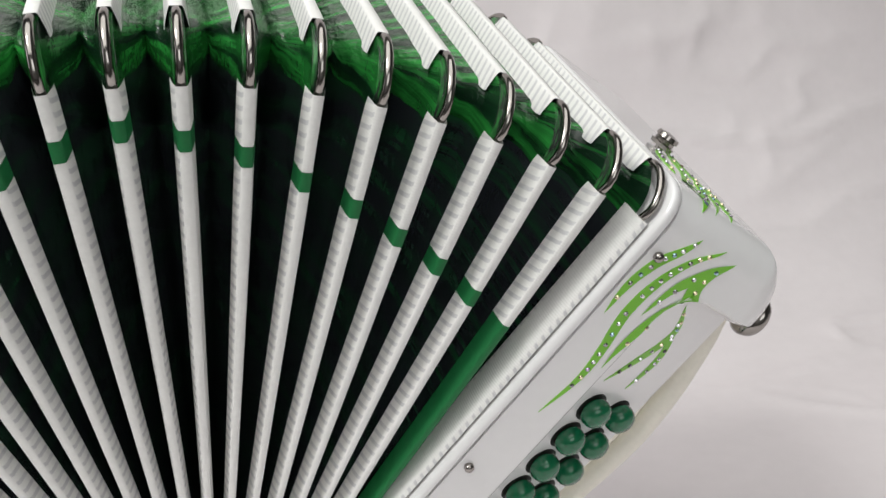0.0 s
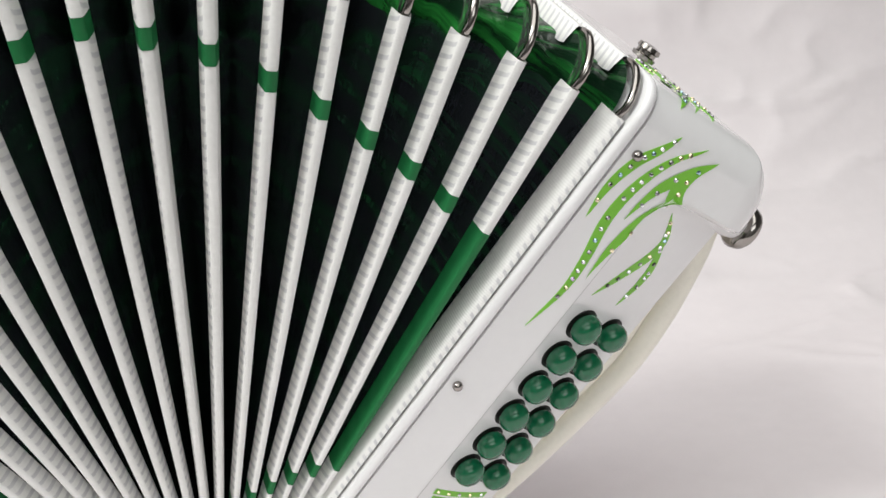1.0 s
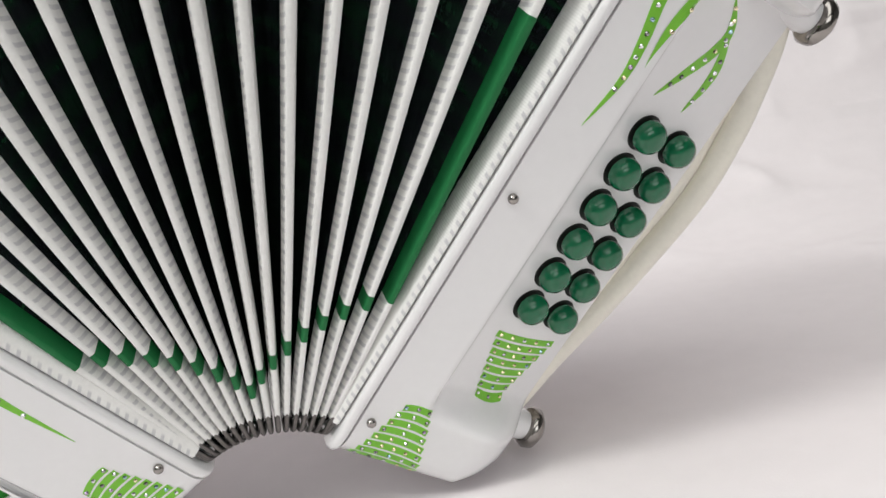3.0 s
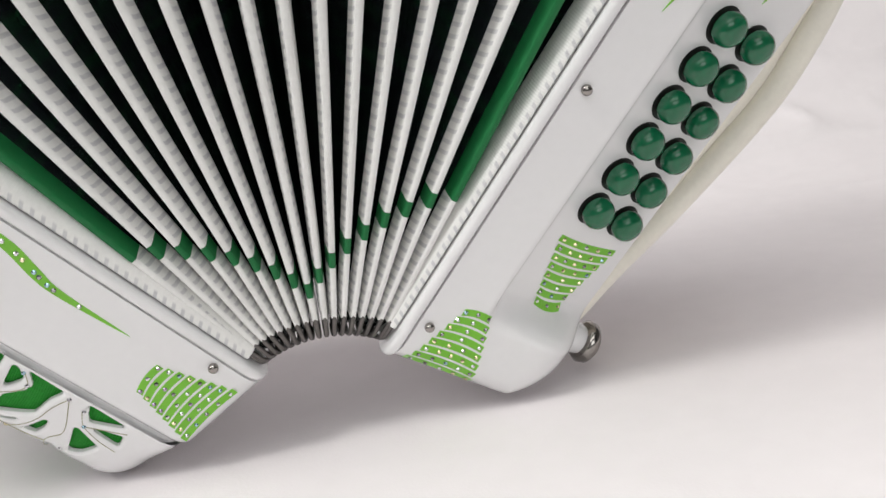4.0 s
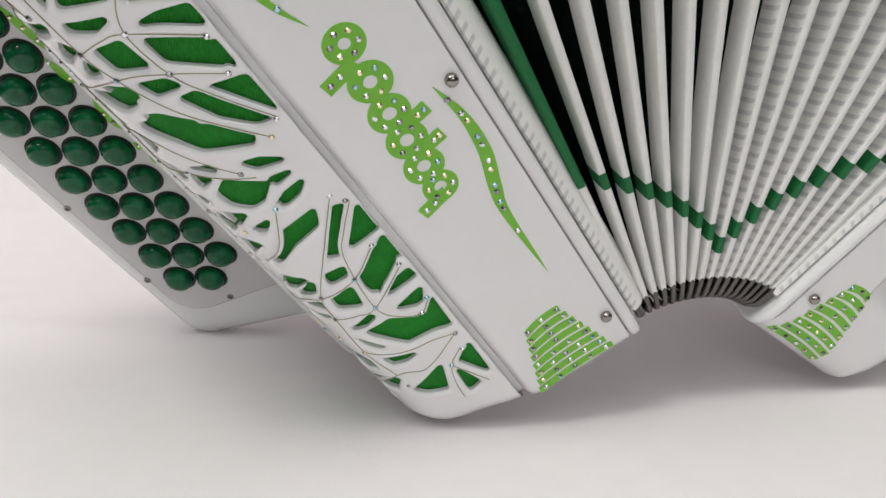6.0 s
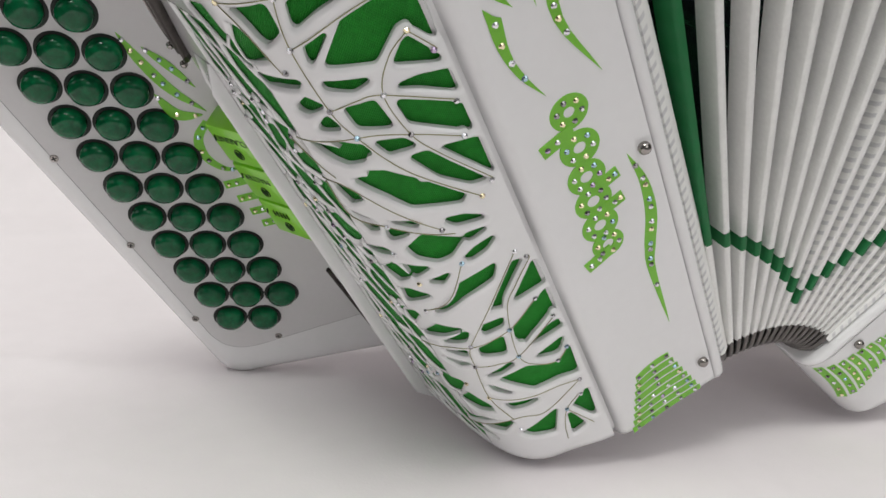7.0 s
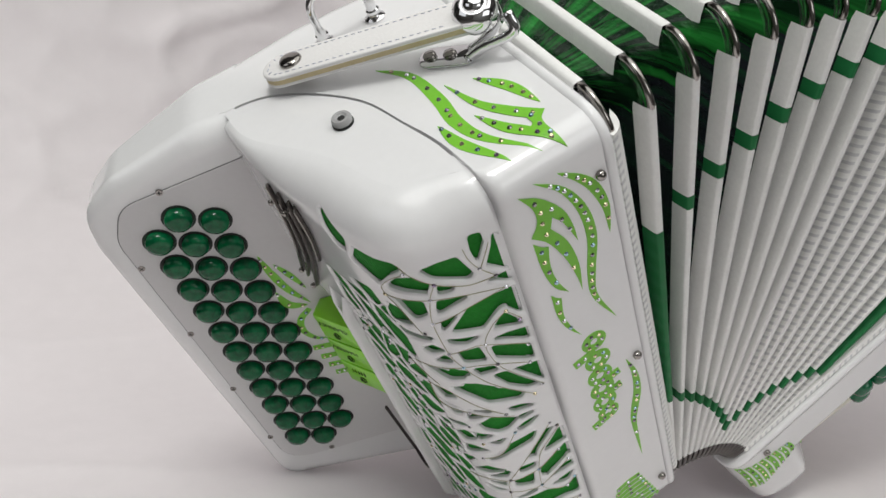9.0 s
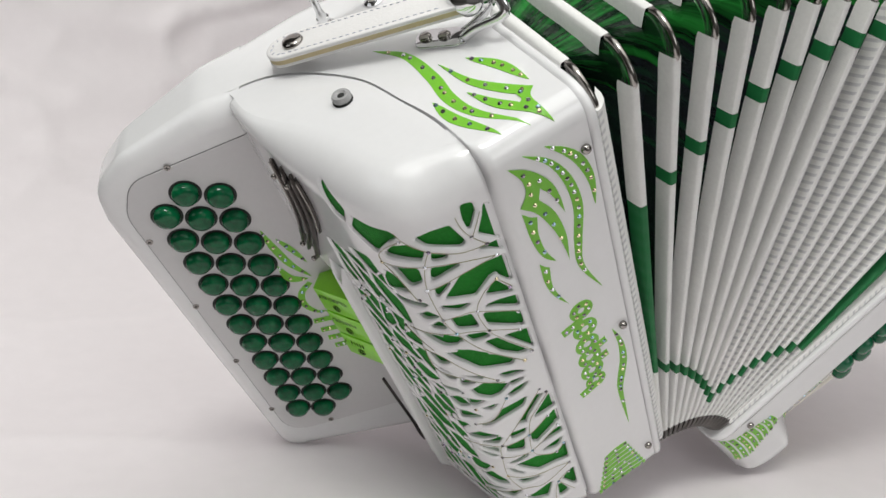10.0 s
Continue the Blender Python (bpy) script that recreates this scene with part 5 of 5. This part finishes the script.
for side, parent, place in ((-1, treble_body, on_treble), (1, bass_body, on_bass)):
    d = 0.0 if side < 0 else 4.0
    foil(parent, [(16.9 - d, 268.5), (8.0, 259.7), (2.2, 250.2), (-1.2, 236.4), (-0.7, 221.0)], 4.8, place, 0)
    foil(parent, [(27.4, 270.0), (16.5, 259.2), (9.8, 243.6), (8.1, 225.3), (12.0, 205.2), (13.2, 188.3), (5.1 + d, 165.8)], 5.0, place, 1)
    foil_patch(parent, [[(35.5, 268.0), (26.2, 261.2), (18.3, 249.5), (15.4, 237.8), (14.9, 227.5)], [(14.9, 227.5), (19.1, 241.0), (23.6, 248.6)], [(23.6, 248.6), (25.5, 243.0)], [(25.5, 243.0), (19.6, 231.0), (17.0, 214.3), (18.5, 197.3)],
                        [(18.5, 197.3), (19.4, 206.3), (22.3, 220.9), (28.0, 235.8), (34.8, 244.0)], [(34.8, 244.0), (30.6, 250.2), (30.8, 258.3), (35.5, 268.0)]], place, 2,
               [(29.5, 260.5), (28.0, 254.5), (28.5, 248.5), (23.0, 253.0), (19.8, 244.5), (17.4, 237.0), (28.0, 241.5), (24.5, 233.5), (21.8, 224.5), (20.0, 214.0)])

# treble case: single leaves, the maker's mark as plain rings and bars, the wave and the fan
foil_patch(treble_body, [[(34.9, 240.7), (31.4, 236.2), (28.4, 234.2)], [(28.4, 234.2), (29.9, 223.9), (28.9, 212.3), (25.0, 201.0)], [(25.0, 201.0), (31.0, 209.1), (34.1, 223.0), (34.9, 240.7)]], on_treble, 0, [(32.2, 233.5), (32.2, 227.0), (31.4, 220.0), (29.6, 211.5)])
foil_patch(treble_body, [[(33.6, 205.7), (31.2, 202.0), (29.2, 200.2)], [(29.2, 200.2), (30.3, 188.3), (28.4, 178.5), (24.5, 168.0)], [(24.5, 168.0), (30.6, 178.9), (33.6, 191.3), (33.6, 205.7)]], on_treble, 0, [(31.6, 199.0), (32.0, 192.0), (31.0, 185.0), (29.0, 178.0)])
foil(treble_body, [(5.0, 129.5), (1.9, 114.4), (2.4, 98.4), (6.2, 83.7), (8.3, 71.0), (7.8, 37.0)], 4.9, on_treble, 0, stones=7.5)
foil_bars(treble_body, ((28.5, 17.5), (13.0, 20.5)), ((39.0, -19.5), (2.0, -18.0)), on_treble)


def foil_ring(parent, u, v, outer, inner, place, order):
    verts, faces = [], []
    n = 28
    lift = 0.00022 + 0.00005 * order
    for i in range(n):
        a = 2 * math.pi * i / n
        for r, l in ((outer, -0.0001), (outer, lift), (inner, lift), (inner, -0.0001)):
            verts.append(place((u + r * math.cos(a)) / 1000, (v + r * math.sin(a) * 0.95) / 1000, l))
    for i in range(n):
        for k in range(3):
            j = (i + 1) % n
            faces.append((i * 4 + k, i * 4 + k + 1, j * 4 + k + 1, j * 4 + k))
    part("foil_ring", mesh_of("foil_ring", verts, faces, False), LIME, parent, "plain lime green foil ring")
    for i in range(6):
        a = 2 * math.pi * (i + 0.3) / 6
        r = (outer + inner) / 2
        set_stone(parent, (u + r * math.cos(a)) / 1000, (v + r * math.sin(a) * 0.95) / 1000, place, lift + 0.00003, 0.95)


def foil_bar(parent, a, b, width, place, order):
    a, b = np.array(a, float), np.array(b, float)
    t = (b - a) / np.linalg.norm(b - a)
    w = np.array([-t[1], t[0]]) * width / 2
    lift = 0.00022 + 0.00005 * order
    q = [a + w, b + w, b - w, a - w]
    verts = [place(p[0] / 1000, p[1] / 1000, l) for l in (lift, -0.0001) for p in q]
    faces = [(0, 1, 2, 3)] + [(k, (k + 1) % 4, 4 + (k + 1) % 4, 4 + k) for k in range(4)]
    part("foil_bar", mesh_of("foil_bar", verts, faces, False), LIME, parent, "plain lime green foil bar")
    for f in (0.18, 0.5):
        p = a + (b - a) * f
        set_stone(parent, p[0] / 1000, p[1] / 1000, place, lift, 0.95)


for i, (u, v, outer, inner) in enumerate(((19.4, 158.0, 6.9, 2.0), (19.8, 143.0, 7.4, 2.3), (20.8, 130.2, 7.2, 2.4), (21.3, 118.6, 7.2, 2.4), (21.8, 106.8, 7.2, 2.4), (21.3, 96.5, 6.4, 2.2))):
    foil_ring(treble_body, u, v, outer, inner, on_treble, i % 3)
for i, (a, b) in enumerate((((32.5, 148.8), (20.0, 151.2)), ((9.8, 125.0), (18.0, 123.5)), ((10.5, 113.8), (18.0, 112.5)), ((32.0, 90.6), (20.5, 93.4)))):
    foil_bar(treble_body, a, b, 5.0, on_treble, 3 + i % 2)

# bass case: the forked leaf in the scoop and the two fans
foil(bass_body, [(43.5, 238.0), (52.0, 226.0), (51.2, 215.3), (43.5, 201.3), (35.3, 188.3)], 5.2, on_bass, 0)
foil(bass_body, [(47.0, 233.0), (57.0, 214.0), (58.6, 201.7), (55.2, 186.8)], 4.6, on_bass, 1)
foil_bars(bass_body, ((11.4, 15.4), (24.0, 16.4)), ((-1.0, -24.2), (37.5, -25.2)), on_bass)
foil_bars(bass_body, ((46.8, 21.8), (62.0, 21.0)), ((35.7, 61.6), (74.0, 60.4)), on_bass)

# flourishes on the tops of both cases
for parent, place, k in ((treble_body, on_treble_top, 1.0), (bass_body, on_bass_top, 0.9)):
    foil(parent, [(43.7 * k, 104.4), (34.2 * k, 87.5), (33.0 * k, 63.7), (34.8 * k, 44.5), (31.2 * k, 26.8), (18.2 * k, 6.2)], 6.2, place, 0, stones=9.0)
    foil(parent, [(41.8 * k, 48.1), (40.0 * k, 30.7), (30.5 * k, 8.6)], 5.2, place, 1, stones=8.0)
    foil(parent, [(15.3 * k, 63.7), (7.2 * k, 47.2), (3.7 * k, 28.6)], 5.4, place, 2)
    foil(parent, [(7.6 * k, 22.0), (15.2 * k, 33.0), (22.6 * k, 48.0), (26.5 * k, 69.5)], 5.6, place, 3, 0.85, stones=9.0)
    foil(parent, [(27.4 * k, 41.9), (22.5 * k, 27.0), (16.0 * k, 16.0), (8.7 * k, 3.6)], 5.2, place, 4)
    foil_patch(parent, [[(4.8 * k, 23.4), (8.8 * k, 19.5), (9.8 * k, 13.0), (8.7 * k, 3.6)], [(8.7 * k, 3.6), (15.5 * k, 13.5), (17.0 * k, 18.0)], [(17.0 * k, 18.0), (13.4 * k, 19.5), (13.0 * k, 24.0), (13.2 * k, 32.0)], [(13.2 * k, 32.0), (4.8 * k, 23.4)]], place, 5, [(11.0 * k, 24.0), (11.5 * k, 17.0), (10.9 * k, 10.5)])

# green ornament on the fingerboard beside the switches
foil(fingerboard, [(22.1, 198.5), (21.0, 184.9), (17.4, 167.8), (10.0, 153.0)], 4.6, on_board, 0)
foil(fingerboard, [(17.1, 189.3), (12.6, 178.5), (8.0, 165.0)], 3.4, on_board, 1)
foil(fingerboard, [(24.5, 168.8), (21.6, 156.5), (12.3, 152.1)], 5.0, on_board, 2)
foil(fingerboard, [(12.6, 148.7), (20.5, 142.0), (22.6, 132.0), (18.5, 123.5), (12.0, 120.7)], 4.0, on_board, 0, 0.5)
for i, (p, z) in enumerate(((23.4, 115.2), (22.2, 105.6), (20.7, 96.6), (19.4, 88.0))):
    foil_bar(fingerboard, (p, z), (p - 11.0, z - 1.4), 4.2, on_board, 0)


# ---- fittings on top of the treble case ----
peg = lathe([(0.0042, -0.001), (0.0046, 0.0002), (0.0046, 0.0034), (0.0041, 0.0041), (0.0028, 0.0041), (0.0022, 0.0033), (0.0003, 0.0031)], 22)
peg_ob = part("rest_peg", peg, CLEAR, grille, "small round clear plastic peg with a dark foot", stand((-0.0708, 0.0825, G_TOP), (0, 0, 1)))
part("peg_foot", lathe([(0.0048, 0.0), (0.0050, 0.0009), (0.0047, 0.0013)], 20), BLACK, grille, "", stand((-0.0708, 0.0825, G_TOP), (0, 0, 1)))
part("peg_screw", lathe([(0.0017, 0.002), (0.0017, 0.0034), (0.0012, 0.0037), (0.0002, 0.0038)], 14), BLACK, grille, "dark screw head", stand((-0.0708, 0.0825, G_TOP), (0, 0, 1)))

# strap of white leather with a pale raw edge, snapped at one end and held by a chrome cap at the other
P0, P1 = Vector((-0.0762, 0.1280, 0.2880)), Vector((-0.0015, 0.0760, 0.2985))
along = (P1 - P0).normalized()
across = Vector((0, 0, 1)).cross(along).normalized()
HALF = 0.0094


def strap_outline(grow):
    """Half-round at the snap end, straight sides, square under the cap."""
    length = (P1 - P0).length
    half = HALF + grow
    pts = [(half * -math.sin(a) * 1.15, half * math.cos(a)) for a in np.linspace(0, math.pi, 15)]
    return pts + [(length, -half), (length, half)]


def strap_place(s, w, h):
    return tuple(P0 + along * s + across * w + Vector((0, 0, h)))


core = part("strap_core", prism(strap_outline(0.0), 0.0042, 0.0004, 1, lambda s, w, h: strap_place(s, w, h - 0.0008)), LEATHER_EDGE, accordion, "raw tan edge of a leather strap", TREBLE)
part("strap_top_layer", prism(strap_outline(0.0004), 0.0024, 0.0009, 3, lambda s, w, h: strap_place(s, w, h + 0.0020)), LEATHER, core, "smooth white leather strap with stitched border")
part("strap_lining", prism(strap_outline(0.0003), 0.0018, 0.0007, 2, lambda s, w, h: strap_place(s, w, h - 0.0018)), LEATHER, core, "white leather lining")
length = (P1 - P0).length
stitch = tube([(-0.0009, 0, 0), (0.0009, 0, 0)], 0.0002, 5)
stitch.materials.append(THREAD)
run = [(s, side * (HALF - 0.0022)) for side in (1, -1) for s in np.arange(0.0, length - 0.012, 0.0034)]
run += [(-(HALF - 0.0022) * math.sin(a) * 1.15, (HALF - 0.0022) * math.cos(a)) for a in np.linspace(0.35, math.pi - 0.35, 6)]
for s, w in run:
    turn = math.degrees(math.atan2(along.y, along.x)) + (0 if s >= 0 else math.degrees(math.atan2(w, -s)) + 90)
    part("stitch", stitch, THREAD, core, "", Matrix.Translation(strap_place(s, w, 0.0045)) @ pose(0, 0, 0, 0, 0, turn))
snap = lathe([(0.0052, 0.0), (0.0055, 0.0006), (0.0050, 0.0018), (0.0033, 0.0025), (0.0008, 0.0028)], 24)
part("snap_button", snap, STEEL, core, "domed steel snap button", stand(strap_place(0.0035, 0.0, 0.0042), (0, 0, 1)))
part("snap_socket", lathe([(0.0058, 0.0), (0.0060, -0.0016), (0.0040, -0.0032), (0.001, -0.0034)], 20), STEEL, core, "", stand(strap_place(0.0035, 0.0, -0.0018), (0, 0, 1)))

cap = [(0.0078, -0.0060), (0.0086, -0.0050), (0.0096, -0.0030), (0.0100, 0.0), (0.0094, 0.0030), (0.0078, 0.0052), (0.0062, 0.0060), (0.0058, 0.0054), (0.0048, 0.0054), (0.0044, 0.0066), (0.0030, 0.0078), (0.0008, 0.0082)]
cap_ob = part("chrome_cap", lathe(cap, 28), CHROME, accordion, "ringed chrome cap over the strap end", TREBLE @ stand((-0.0015, 0.0745, 0.3020), (-0.10, -0.35, 1)))
plate = rounded([(-0.0105, -0.0070, 0.0065), (0.0165, -0.0070, 0.0065), (0.0165, 0.0070, 0.0065), (-0.0105, 0.0070, 0.0065)])
PLATE_AT = Matrix.Translation((-0.0175, 0.0868, T_TOP)) @ pose(0, 0, 0, 0, 0, -42)
bracket = part("bracket_plate", prism(plate, 0.0016, 0.0006, 2), CHROME, accordion, "chrome bracket plate with two screws", TREBLE @ PLATE_AT)
dome_screw = lathe([(0.0030, 0.0), (0.0032, 0.0008), (0.0026, 0.0018), (0.0010, 0.0023)], 16)
dome_screw.materials.append(STEEL)
for x in (-0.0055, 0.0040):
    part("bracket_screw", dome_screw, STEEL, bracket, "domed screw", Matrix.Translation((x, 0, 0.0016)))
for side in (-1, 1):
    a = PLATE_AT @ Vector((0.0130, side * 0.0036, 0.0012))
    arm = curve_through([a, a + Vector((0.006, -0.006, 0.006)), Vector((0.0065, 0.0655 + 0.006 * side, 0.2940)), Vector((0.0072, 0.0690 + 0.006 * side, 0.3020))], 12)
    part("bracket_arm", tube(arm, 0.0016, 8, flat=1.6), CHROME, accordion, "bent chrome bracket arm", TREBLE)

# chrome staple handle behind the strap
legs = curve_through([(-0.0515, 0.1455, T_TOP), (-0.0520, 0.1440, 0.2880), (-0.0525, 0.1430, 0.3010), (-0.0490, 0.1425, 0.3065), (-0.0400, 0.1415, 0.3085), (-0.0310, 0.1415, 0.3070), (-0.0265, 0.1420, 0.3020), (-0.0250, 0.1425, 0.2920), (-0.0245, 0.1430, T_TOP)], 40)
handle = part("staple_handle", tube(legs, lambda s: 0.0019 + 0.0007 * (s < 0.13 or s > 0.87), 12), CHROME, accordion, "bent chrome staple handle", TREBLE)
foot = lathe([(0.0050, 0.0), (0.0052, 0.0010), (0.0036, 0.0022), (0.0030, 0.0042), (0.0034, 0.0052), (0.0026, 0.0062)], 18)
foot.materials.append(CHROME)
for x, y in ((-0.0515, 0.1455), (-0.0245, 0.1430)):
    part("handle_foot", foot, CHROME, handle, "", Matrix.Translation((x, y, T_TOP)))

# specks of fluff on the sheet
for x, y, r in ((0.0395, -0.0895, 0.0004), (0.0405, -0.0984, 0.0003), (-0.118, -0.118, 0.0004)):
    bm = bmesh.new()
    bmesh.ops.create_icosphere(bm, subdivisions=1, radius=r)
    for v in bm.verts:
        v.co.x *= 1.8
        v.co.z *= 0.6
    ob = part("fluff_speck", bm, DUST, None, "", Matrix.Translation((x, y, 0.0004 + sheet_height(x, y) - 0.0055)))
    tagged(ob, "tiny dark speck of fluff on the white sheet", "fluff", "specks on the sheet")
